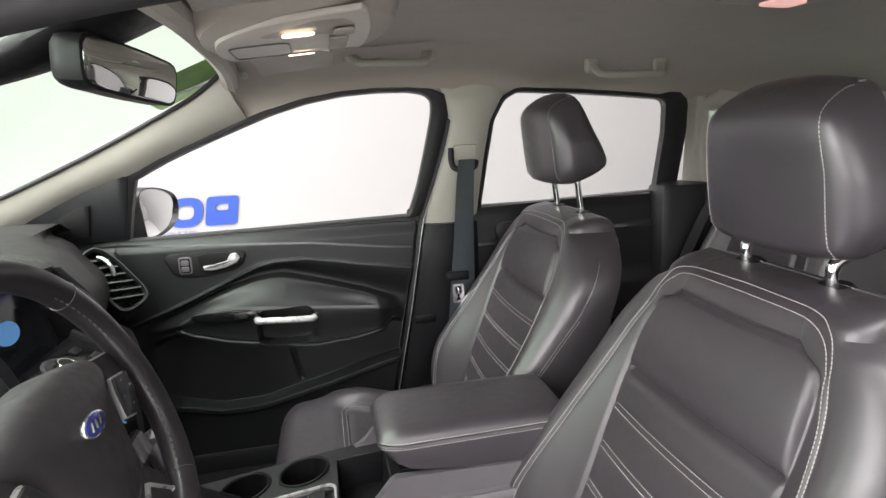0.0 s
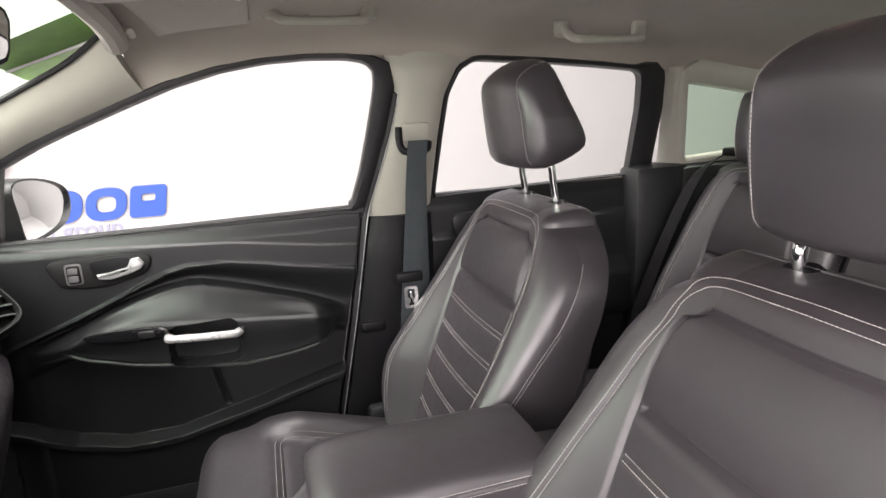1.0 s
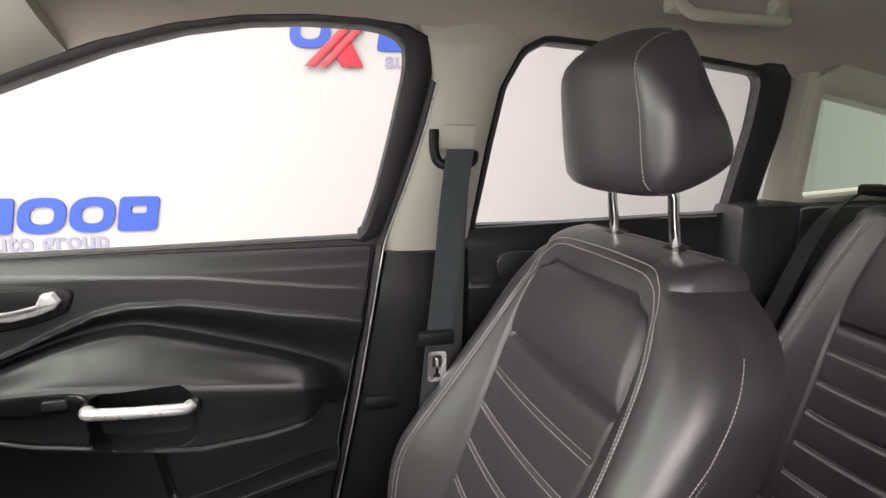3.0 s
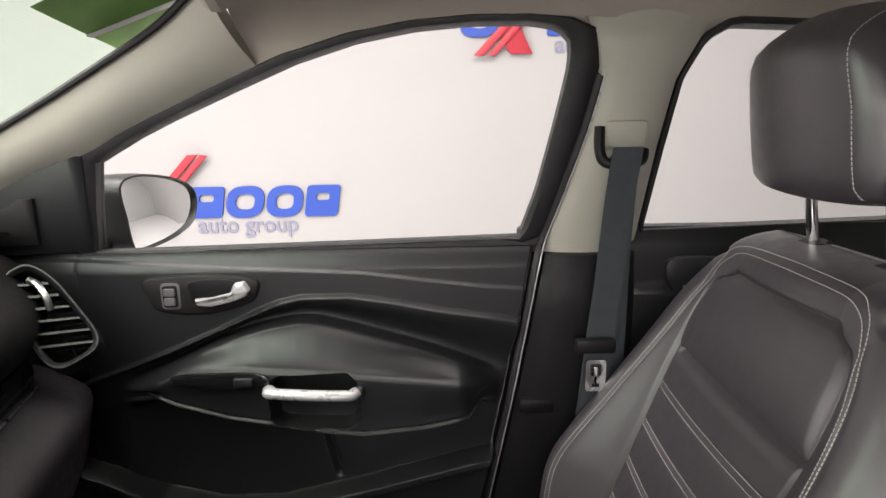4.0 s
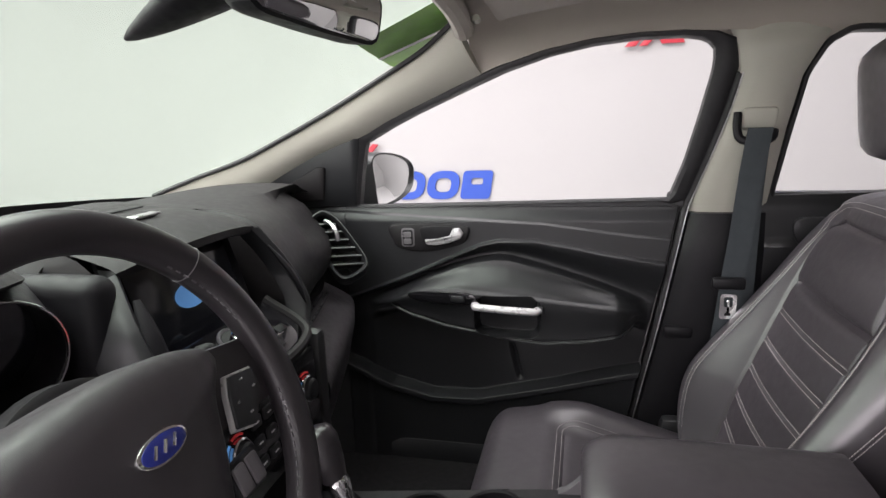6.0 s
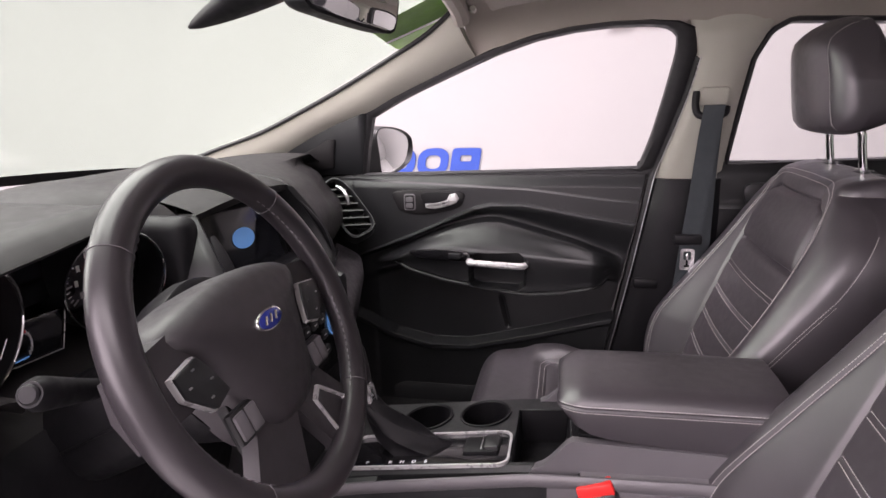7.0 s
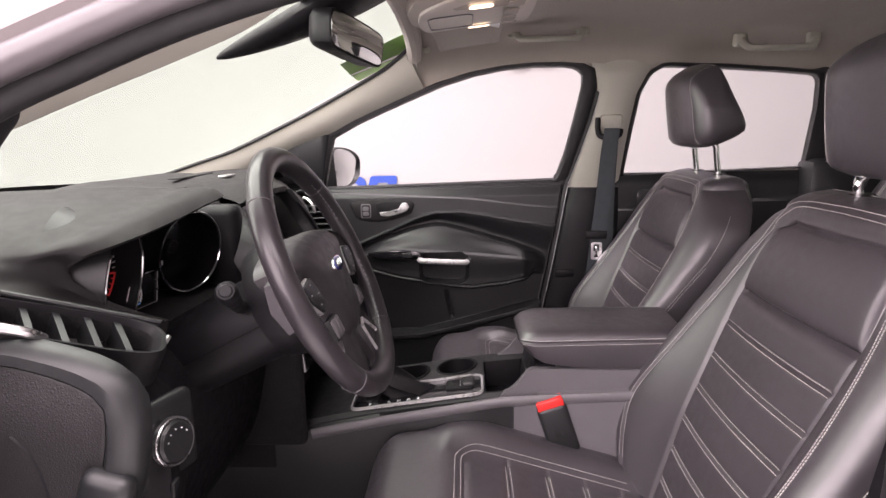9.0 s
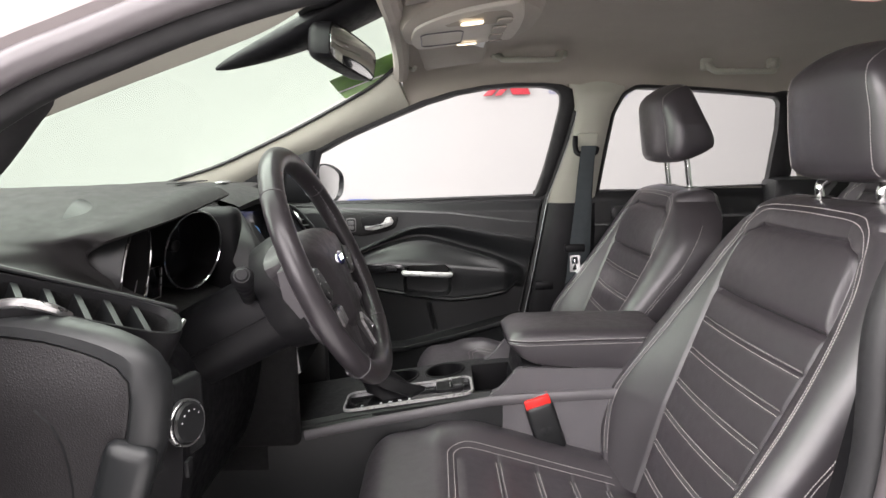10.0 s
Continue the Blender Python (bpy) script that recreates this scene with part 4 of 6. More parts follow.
def front_seat(y0, dx, dz, head_dz, low, fore, label):
    s = thing("bucket_seat", label, "seat", "front seats")
    hws = ((0.62, 0.212), (0.70, 0.252), (0.78, 0.273), (0.86, 0.273), (0.95, 0.269), (1.03, 0.264), (1.07, 0.257), (1.10, 0.244), (1.125, 0.226), (1.145, 0.205), (1.165, 0.172))
    sew = ((0.62, 0.190), (0.72, 0.212), (0.80, 0.226), (0.92, 0.214), (1.02, 0.194), (1.10, 0.172), (1.165, 0.134))
    x_of = lambda z: 0.937 + 0.42 * (z - 0.905) + 0.10 * max(0.0, 0.80 - z)
    bol = ((0.62, 0.045), (0.72, 0.072), (0.80, 0.074), (0.92, 0.042), (1.03, 0.018), (1.12, 0.006), (1.2, 0.0))
    ins = ((0.62, 0.128), (0.80, 0.142), (0.95, 0.156), (1.02, 0.160), (1.08, 0.156), (1.115, 0.149), (1.132, 0.138), (1.145, 0.112), (1.2, 0.10))
    seams = [0.965 - 0.0585 * i for i in range(6)]
    seat_back(s, y0, dx, dz, hws, x_of, 0.62, 1.165, bol, ins, 1.020, seams, shell_label="smooth black leather back", cover_label="ribbed black leather insert", sew=sew)
    # cushion: rings across the seat from front to rear
    w0 = 0.262
    rows = []
    xs = sorted(set(list(np.linspace(0.315, 0.90, 66)) + [a + d for a in (0.585, 0.66, 0.73, 0.80) for d in (-0.005, 0, 0.005)]))
    ts = np.linspace(-1, 1, 49)
    top = lambda x: 0.758 - low - 0.30 * max(0.0, x - 0.47) - 0.08 * max(0.0, 0.47 - x)

    def cush(x, y, hw):
        a = abs(y)
        z = top(x) + 0.034 * float(smooth(0.13, 0.20, a)) * float(smooth(0.42, 0.56, x)) * float(smooth(0.95, 0.80, x))
        z -= 0.005 * math.exp(-((a - 0.146) / 0.004) ** 2) * float(smooth(0.515, 0.54, x)) + 0.004 * math.exp(-((x - 0.504) / 0.004) ** 2) * float(smooth(0.135, 0.115, a))
        if a < 0.145:
            for sx in (0.66, 0.73, 0.80):
                z -= 0.0055 * math.exp(-((x - sx) / 0.004) ** 2)
        z -= 0.007 * math.exp(-((x - 0.585) / 0.004) ** 2) * float(smooth(0.15, 0.14, a))
        k = (a - (hw - 0.04)) / 0.04
        if k > 0:
            z -= 0.04 * (1 - math.sqrt(max(0, 1 - min(1, k) ** 2)))
        f = max(0.0, (0.375 - x) / 0.06)
        return z - 0.10 * (1 - math.sqrt(max(0.0, 1 - min(1, f) ** 2)))

    for x in xs:
        hw = float(np.interp(x, (0.315, 0.33, 0.38, 0.50, 0.9), (0.205, 0.225, 0.243, 0.258, 0.262)))
        r = [(x, t * hw, cush(x, t * hw, hw)) for t in ts]
        r = r + [(x, hw - 0.004, 0.59), (x, hw - 0.03, 0.55), (x, -hw + 0.03, 0.55), (x, -hw + 0.004, 0.59)]
        rows.append([(a + dx + fore, y0 + b, c + dz) for a, b, c in r])
    part("cushion", grid(rows, True, True), LEATHER, s)
    geo = []
    up = (0, 0, 1)
    cp = lambda x, y: (x + dx + fore, y0 + y, cush(x, y, 0.26) + dz + 0.001)
    for off in (0.0, 0.011):
        x0, half, r = 0.498 - off, 0.152 + off, 0.036 + off
        turn = [(x0 + r * (1 - math.cos(q)), half - r * (1 - math.sin(q))) for q in np.linspace(0, math.pi / 2, 14)]
        run = [(x0, y) for y in np.linspace(0, half - r - 0.004, 16)] + turn + [(x, half) for x in np.linspace(x0 + r + 0.006, 0.82, 50)]
        for side in (-1, 1):
            geo.append(stitches([cp(x, side * y) for x, y in run], up))
    for sx in (0.585, 0.66, 0.73, 0.80):
        for o in (-0.0042, 0.0042):
            geo.append(stitches([cp(sx + o, y) for y in np.linspace(-0.135, 0.135, 30)], up))
    part("cushion_stitching", join(*geo), THREAD, s, "", False, kind="stuff")
    part("seat_base", block((0.60 + dx, y0, 0.525 + dz), (0.50, 0.44, 0.10), 0.02), DARK, s)
    for k in (-0.19, 0.19):
        part("seat_rail", block((0.60 + dx, y0 + k, 0.458), (0.56, 0.05, 0.03), 0.004), DARK, s)
    part("recliner_cover", block((0.84 + dx, y0 + (0.262 if y0 > 0 else -0.262), 0.60 + dz), (0.16, 0.04, 0.12), 0.018), PLASTIC, s)
    hx, hz = 1.083 + dx + (0.030 if y0 < 0 else 0.0), 1.368 + dz + head_dz
    headrest(s, hx, y0, hz, 0.122, HEAD_PROFILE)
    for k in (-0.071, 0.071):
        pts = curve([(1.122 + dx, y0 + k, 1.165 + dz), (1.110 + dx, y0 + k, 1.24 + dz + head_dz * 0.6), (hx + 0.022, y0 + k, 1.272 + dz + head_dz), (hx + 0.002, y0 + k * 0.95, 1.300 + dz + head_dz)], 14)
        part("headrest_post", tube(pts, 0.0072, 12), CHROME, s, "chrome headrest post")
        part("post_collar", disc((1.118 + dx, y0 + k, 1.180 + dz), (-0.15, 0, 1), 0.024, 0.016, 24, 0.006), DARK, s)
    return s


front_seat(0.372, 0.0, 0.0, -0.004, 0.072, 0.045, "black leather front passenger seat with pale stitching")
front_seat(-0.352, -0.020, 0.012, -0.040, 0.036, -0.015, "black leather driver seat with pale stitching")


def rear_bench():
    s = thing("rear_bench", "black leather rear bench with pale stitching", "bench seat")
    hws = ((0.60, 0.20), (0.75, 0.235), (0.95, 0.232), (1.12, 0.215), (1.18, 0.185))
    x_of = lambda z: 1.655 + 0.36 * (z - 0.985)
    bol = ((0.6, 0.02), (0.8, 0.045), (1.0, 0.025), (1.18, 0.008))
    ins = ((0.6, 0.115), (0.85, 0.122), (1.0, 0.126), (1.12, 0.112), (1.18, 0.10))
    for y0 in (0.385, -0.385):
        b = part("seat_frame", block((1.80, y0, 0.60), (0.10, 0.30, 0.10), 0.02), DARK, s)
        seat_back(b, y0, 0.0, 0.0, hws, x_of, 0.58, 1.185, bol, ins, 0.985, [0.935 - 0.058 * i for i in range(6)], 0.024, 0.12, sew=((0.6, 0.165), (0.8, 0.195), (1.0, 0.185), (1.18, 0.145)))
    mid = []
    for z in np.linspace(0.58, 1.20, 20):
        hw = 0.148
        x = x_of(z)
        mid.append([(x + 0.02, -hw, z), (x - 0.012, -hw + 0.03, z), (x - 0.016, 0, z), (x - 0.012, hw - 0.03, z), (x + 0.02, hw, z), (x + 0.12, hw, z), (x + 0.12, -hw, z)])
    part("middle_back", grid(mid, True, True), LEATHER, s)
    for y0, w in ((0.385, 0.26), (-0.385, 0.26), (0.0, 0.122)):
        rows = []
        for x in np.linspace(1.17, 1.72, 30):
            f = max(0.0, (1.23 - x) / 0.06)
            z = 0.665 - 0.05 * (x - 1.2) - 0.06 * (1 - math.sqrt(max(0, 1 - min(1, f) ** 2)))
            rows.append([(x, y0 - w, z - 0.03), (x, y0 - w + 0.03, z), (x, y0 - w * 0.5, z - 0.008), (x, y0, z - 0.012), (x, y0 + w * 0.5, z - 0.008), (x, y0 + w - 0.03, z), (x, y0 + w, z - 0.03), (x, y0 + w, 0.50), (x, y0 - w, 0.50)])
        part("cushion", grid(rows, True, True), LEATHER, s)
    prof = [(-0.055, 0.075), (-0.035, 0.090), (0.02, 0.092), (0.040, 0.07), (0.058, -0.06), (0.045, -0.085), (-0.03, -0.088), (-0.055, -0.07), (-0.062, 0.0)]
    for y0 in (0.385, -0.385):
        headrest(s, 1.738, y0, 1.303, 0.100, prof, "", 0.06)
        for k in (-0.05, 0.05):
            part("headrest_post", tube([(1.745, y0 + k, 1.17), (1.745, y0 + k, 1.235)], 0.006, 8), CHROME, s)
    return s


rear_bench()


# ---- seat belts ----
def webbing(pts, w, across, n=40, t=0.0012):
    p = curve(pts, n)
    a = np.array(across, float)
    a = a / np.linalg.norm(a)
    rows = []
    for i in range(n):
        tn = p[min(i + 1, n - 1)] - p[max(i - 1, 0)]
        nn = np.cross(tn, a)
        nn = nn / np.linalg.norm(nn) * t
        rows.append([p[i] + a * w * u - nn * (1 + 1.1 * abs(math.sin(4 * math.pi * (u + 0.5)))) for u in np.linspace(-0.5, 0.5, 25)] + [p[i] + a * w / 2 + nn, p[i] - a * w / 2 + nn])
    return grid(rows, True, True)


def seat_belt(s):
    d = thing("seat_belt", "dark grey seat belt hanging on the center pillar", "seat belt", "front seat belts")
    fix = (lambda g: g) if s == 1 else flipped
    part("height_adjuster", fix(slab(rounded(0.068, 0.046, 0.010, 5, 0.924, 1.331), 0.022, lambda a, b, k: (a, side_y(b) - 0.014 - k, b), 0.006)), BEIGE, d, "pale grey adjuster cover")
    hook = curve([(0.884, 0.632, 1.345), (0.883, 0.626, 1.310), (0.892, 0.620, 1.290), (0.925, 0.618, 1.288), (0.948, 0.622, 1.293), (0.953, 0.63, 1.308)], 24)
    part("loop_ring", fix(tube(hook, 0.0085, 10)), DARK, d, "black belt loop")
    part("belt_strap", fix(webbing([(0.922, 0.606, 1.314), (0.920, 0.607, 1.295), (0.915, 0.622, 1.22), (0.907, 0.630, 1.10), (0.897, 0.636, 0.99), (0.886, 0.642, 0.86), (0.875, 0.650, 0.72), (0.868, 0.655, 0.60)], 0.047, (1, 0.05, 0))), WEBBING, d)
    part("belt_strap", fix(webbing([(0.925, 0.630, 1.300), (0.925, 0.655, 1.15), (0.925, 0.668, 0.9), (0.92, 0.675, 0.6)], 0.047, (1, 0.05, 0))), WEBBING, d)
    part("tongue_grip", fix(block((0.888, 0.628, 0.985), (0.068, 0.018, 0.026), 0.006)), DARK, d)
    plate = [[(0.888 + a, 0.622 - q, 0.935 + b) for a, b in o] for o, q in ((rounded(0.034, 0.056, 0.006, 4), 0), (rounded(0.034, 0.056, 0.006, 4), 0.003), (rounded(0.018, 0.022, 0.004, 4, 0, 0.010), 0.003), (rounded(0.018, 0.022, 0.004, 4, 0, 0.010), 0))]
    geo = join(grid(plate, True), block((0.888, 0.6205, 0.935), (0.006, 0.003, 0.030), 0.0008))
    part("tongue_slot", fix(block((0.888, 0.6185, 0.918), (0.012, 0.001, 0.006), 0.0004)), DARK, d)
    part("tongue", fix(geo), CHROME, d, "bright metal tongue")
    part("stop_button", fix(disc((0.880, 0.628, 0.80), (0, -1, 0), 0.007, 0.005, 12)), DARK, d)
    return d


seat_belt(1)


def buckle(x, y, z, tilt):
    d = thing("belt_buckle", "black seat belt buckle with red button beside console", "belt buckle")
    m = Matrix.Translation((x, y, z)) @ Euler((0, radians(tilt), 0)).to_matrix().to_4x4()
    part("buckle_body", block((0, 0, 0), (0.060, 0.030, 0.110), 0.010, 3, None), PLASTIC, d).matrix_local = m
    part("red_button", block((0, 0, 0.056), (0.054, 0.024, 0.026), 0.004), RED, d, "red release button").matrix_local = m
    part("stalk", block((0, 0, -0.08), (0.03, 0.012, 0.10), 0.004), DARK, d).matrix_local = m
    for k in (-0.008, 0.008):
        part("moulded_mark", block((k, -0.0145, -0.004), (0.010, 0.002, 0.016), 0.0008), PLASTIC, d).matrix_local = m
    return d


buckle(0.658, -0.125, 0.728, -18)
buckle(0.668, 0.130, 0.720, -18)

# rear belt on the bench's outer side
rb = thing("seat_belt", "black rear seat belt beside the bench", "seat belt")
part("belt_strap", webbing([(1.80, 0.60, 1.235), (1.70, 0.60, 1.18), (1.62, 0.612, 1.02), (1.55, 0.625, 0.82), (1.53, 0.63, 0.66)], 0.047, (0.6, -0.5, 0.5)), DARK, rb)
part("belt_guide", block((1.80, 0.56, 1.235), (0.05, 0.09, 0.022), 0.006), DARK, rb)

# ---- dashboard ----
def dash_face(y):
    """The dash's rearmost x at y: it bends forward towards both doors."""
    return float(np.interp(y, (-0.715, -0.66, -0.60, -0.55, -0.20, 0.17, 0.55, 0.715), (-0.075, -0.016, 0.055, 0.088, 0.100, 0.110, 0.010, -0.055)))


def dash_profile(y):
    f = dash_face(y)
    mid = float(smooth(0.25, 0.12, abs(y)))
    top = 1.215 + 0.020 * mid + 0.018 * math.exp(-((y + 0.38) / 0.2) ** 2)
    side = float(smooth(0.60, 0.71, abs(y))) * 0.03
    f2 = f - 0.035 * float(smooth(0.30, 0.50, y))
    return [(-0.78, 1.08 - side), (-0.62, 1.150 - side), (-0.42, 1.196 - side), (-0.24, top - side), (-0.10, top - 0.004 - side), (f2 - 0.085, top - 0.022 - side * 0.8), (f2 - 0.035, 1.165 - side), (f2 - 0.008, 1.125 - side * 0.5), (0.3 * f2 + 0.7 * f, 1.085), (f - 0.004, 1.045),
            (f - 0.020, 1.012), (f - 0.045, 0.995), (f - 0.052, 0.955), (f - 0.050, 0.930), (f - 0.060, 0.86), (f - 0.085, 0.74), (f - 0.14, 0.66), (-0.35, 0.62), (-0.78, 0.62)]


dash = thing("dashboard", "black soft-skinned dashboard with round side vents", "dashboard")
rows = []
for y in np.linspace(-0.715, 0.695, 111):
    p = curve([(x, y, z) for x, z in dash_profile(y)], 70)
    if -0.59 < y < -0.165:
        k = float(smooth(-0.59, -0.56, y)) * float(smooth(-0.165, -0.195, y))
        p = np.array([(x - 0.13 * k * float(smooth(1.03, 1.07, z)) * float(smooth(-0.02, 0.02, x)), yy, z - 0.035 * k * float(smooth(-0.12, -0.02, x)) * float(smooth(1.1, 1.2, z))) for x, yy, z in p])
    if y < -0.20:
        k = 0.030 * float(smooth(-0.20, -0.28, y)) + 0.020 * float(smooth(-0.46, -0.56, y))
        p = np.array([(x, yy, z - k * float(smooth(-0.27, -0.20, x)) * float(smooth(1.08, 1.15, z))) for x, yy, z in p])
    if -0.17 < y < 0.17:
        k = float(smooth(-0.17, -0.13, y)) * float(smooth(0.17, 0.13, y))
        p = np.array([(x - 0.085 * k * float(smooth(0.96, 1.04, z)) * float(smooth(-0.05, 0.03, x)), yy, z) for x, yy, z in p])
    rows.append(p)
part("dash_skin", grid(rows, False, False), SOFT, dash)
for y in (-0.715, 0.695):
    pr = curve([(x, 0, z) for x, z in dash_profile(y)], 70)
    part("dash_end", slab([(a, c) for a, _, c in pr], 0.006, lambda a, b, k, y=y: (a, y + (k - 0.003) * (1 if y > 0 else -1), b), 0.002), PLASTIC, dash)

# end cap that faces the open driver door
cap = curve([(-0.003, 1.131), (0.060, 1.120), (0.112, 1.103), (0.142, 1.080), (0.152, 1.045), (0.140, 0.975), (0.118, 0.925), (0.085, 0.84), (-0.10, 0.76), (-0.45, 0.80), (-0.50, 1.05), (-0.20, 1.150)], 80, True)
cm = cap.mean(0)
hole = [(a, b) for a, b in curve([(-0.003, 1.108), (0.060, 1.095), (0.104, 1.075), (0.118, 1.050), (0.106, 0.985), (0.085, 0.93), (0.055, 0.85), (-0.10, 0.79), (-0.42, 0.83), (-0.46, 1.03), (-0.20, 1.125)], 80, True)]
ring = lambda o, k: [(a, -0.672 - k, b) for a, b in o]
mix = lambda s: [(a * (1 - s) + c * s, b * (1 - s) + d * s) for (a, b), (c, d) in zip(cap, hole)]
part("end_border", grid([ring(cap, 0), ring(cap, 0.012), ring(mix(0.15), 0.022), ring(mix(0.4), 0.029), ring(mix(0.85), 0.030), ring(hole, 0.025), ring(hole, 0.0)], True), PLASTIC, dash)
GRAINED = material("coarse grained black plastic", (0.011, 0.010, 0.011), 0.44, spec=0.4, grain=0.35, grain_size=0.0032, cells=True, wear=0.06)
part("end_cap", slab(hole, 0.026, lambda a, b, k: (a, -0.672 - k, b), 0.004), GRAINED, dash, "coarse grained black end cap")


def vent(a, b, n, half, count, tab, skin, shear=0.0, cross=1, blade=0.0022):
    """An air vent between its two ends a and b, facing n, with slats across it."""
    a, b, n = Vector(a), Vector(b), Vector(n)
    u = b - a
    L = u.length
    u.normalize()
    n = (n - u * n.dot(u)).normalized()
    w = n.cross(u)
    if w.z < 0:
        w = -w
    o = (a + b) / 2
    at = lambda p, q, k: tuple(o + u * p + w * q + n * k)
    shape = lambda g, h: [(L * 0.5 * g * math.copysign(abs(math.cos(t)) ** 0.6, math.cos(t)), half * h * math.copysign(abs(math.sin(t)) ** 0.6, math.sin(t)) * (1 - 0.28 * math.cos(t))) for t in np.linspace(0, 2 * math.pi, 48, endpoint=False)]
    out, inn = shape(1.12, 1.24), shape(1.0, 1.0)
    mid = [((p + r) / 2, (q + s) / 2) for (p, q), (r, s) in zip(out, inn)]
    v = part("vent_frame", grid([[at(p, q, k) for p, q in o2] for o2, k in ((out, -0.05), (out, -0.004), (shape(1.10, 1.20), 0.002), (mid, 0.002), (shape(1.03, 1.06), -0.001), (inn, -0.006))], True), skin, dash)
    # Duct walls and back take the carpet's black to paint in deep shade.
    part("vent_duct", grid([[at(p, q, k) for p, q in inn] for k in (-0.006, -0.05)], True), CARPET_AND_SHADE, v)
    part("vent_line", tube([at(p * 1.07, q * 1.14, 0.0012) for p, q in inn], 0.0012, 6, True), DARK, v)
    part("vent_back", slab(inn, 0.002, lambda p, q, k: at(p, q, -0.049 + k), 0.0005), CARPET_AND_SHADE, v)
    for i in range(count):
        p = L * (-0.5 + (i + 1) / (count + 1))
        h = half * 0.96 * (1 - 0.28 * p / (L * 0.5))
        geo = grid([[at(p - blade - shear * h, -h, k), at(p + blade - shear * h, -h, k), at(p + blade + shear * h, h, k), at(p - blade + shear * h, h, k)] for k in (-0.034, -0.004)], True, True)
        part("slat", geo, PLASTIC, v, "", False)
    for i in range(cross):
        q = half * (-0.1 if cross == 1 else -0.45 + 0.9 * i / (cross - 1))
        part("cross_slat", block(at(0, q, -0.034), (0.003, L * 0.94, 0.016), 0.001, 1, Matrix((tuple(w), tuple(u), tuple(n))).transposed().to_4x4()), DARK, v)
    p0, q0, q1 = tab
    part("thumb_tab", tube(curve([at(p0 - 0.030, q0, -0.002), at(p0 - 0.012, q1, 0.008), at(p0 + 0.014, q1, 0.008), at(p0 + 0.030, q0, -0.002)], 14), 0.0055, 8), SATIN, v, "satin silver tab")
    return v


vent((0.054, 0.572, 1.006), (-0.046, 0.610, 1.134), (0.45, -0.80, 0.35), 0.033, 6, (0.034, 0.006, 0.012), PLASTIC, -0.55)
sidevent = vent((0.118, -0.592, 1.092), (-0.075, -0.715, 1.183), (0.61, -0.07, 0.79), 0.024, 7, (0.012, -0.024, -0.030), DARK, 0.35, 1, 0.0036)
part("end_trim", tube(curve([(0.112, -0.606, 1.078), (0.122, -0.590, 1.080), (0.126, -0.574, 1.090)], 10), 0.003, 8), SATIN, sidevent, "small silver end trim")
part("vent_trim", tube(curve([(-0.088, -0.690, 1.198), (-0.045, -0.666, 1.181), (0.015, -0.627, 1.152), (0.062, -0.595, 1.128), (0.110, -0.560, 1.102)], 30), 0.0032, 8), PLASTIC, sidevent, "raised black trim line")

# passenger trim strip and glovebox
part("gloss_strip", grid([[(dash_face(y) - 0.040 + 0.012 * math.cos(q) * 0.8, y, 0.968 + 0.026 * math.sin(q)) for q in np.linspace(0, 2 * math.pi, 14, endpoint=False)] for y in np.linspace(0.20, 0.60, 30)], True, True), GLOSS, dash)
part("strip_line", tube([(dash_face(y) - 0.024, y, 0.950) for y in np.linspace(0.24, 0.58, 24)], 0.0022, 6), SATIN, dash)
gl = []
for y in np.linspace(0.19, 0.665, 20):
    f = dash_face(y)
    gl.append(curve([(f - 0.060, y, 0.956), (f - 0.030, y, 0.948), (f + 0.030, y, 0.918), (f + 0.044, y, 0.895), (f + 0.038, y, 0.86), (f - 0.0, y, 0.74), (f - 0.10, y, 0.66)], 30))
part("glovebox", grid(gl), HUB, dash, "dark grey glovebox lid")

# hood over the instruments: from its edge round the opening out to the dash top, the end and the side vent
HOOD = [((-0.03, -0.215, 1.200), (-0.24, -0.215, 1.210)), ((0.045, -0.255, 1.216), (-0.24, -0.255, 1.218)), ((0.096, -0.305, 1.228), (-0.24, -0.305, 1.232)), ((0.113, -0.355, 1.230), (-0.24, -0.355, 1.243)),
        ((0.103, -0.400, 1.222), (-0.24, -0.400, 1.247)), ((0.093, -0.450, 1.213), (-0.24, -0.46, 1.248)), ((0.082, -0.500, 1.205), (-0.24, -0.52, 1.242)), ((0.064, -0.550, 1.197), (-0.24, -0.59, 1.228)),
        ((0.038, -0.578, 1.188), (-0.22, -0.68, 1.204)), ((0.016, -0.572, 1.172), (-0.10, -0.698, 1.196)), ((0.020, -0.562, 1.146), (-0.045, -0.668, 1.178)), ((0.040, -0.542, 1.115), (0.015, -0.628, 1.149)),
        ((0.062, -0.518, 1.090), (0.062, -0.596, 1.125)), ((0.080, -0.490, 1.068), (0.108, -0.562, 1.099))]
he = curve([e + d for e, d in HOOD], 91)
rows = []
for i, r in enumerate(he):
    e, d = r[:3], r[3:]
    swell = 0.016 * math.exp(-((e[1] + 0.42) / 0.13) ** 2)
    over = [e * (1 - q) + d * q + np.array([0, 0, swell * math.sin(math.pi * q ** 0.6)]) + np.array([0.004, 0, 0.006]) * math.sin(math.pi * min(1.0, q * 6)) for q in np.linspace(0, 1, 22)]
    deep = np.array([-0.055, -0.385 + (e[1] + 0.385) * 0.90, 1.12 + (e[2] - 1.12) * 0.80])
    under = [e + (deep - e) * q + np.array([0, 0, -0.004]) for q in (1.0, 0.6, 0.25, 0.04)]
    rows.append(under + over)
part("cluster_hood", grid(rows), SOFT, dash)
cl = thing("instrument_cluster", "dark instrument cluster with two dials and red marks", "instrument cluster")
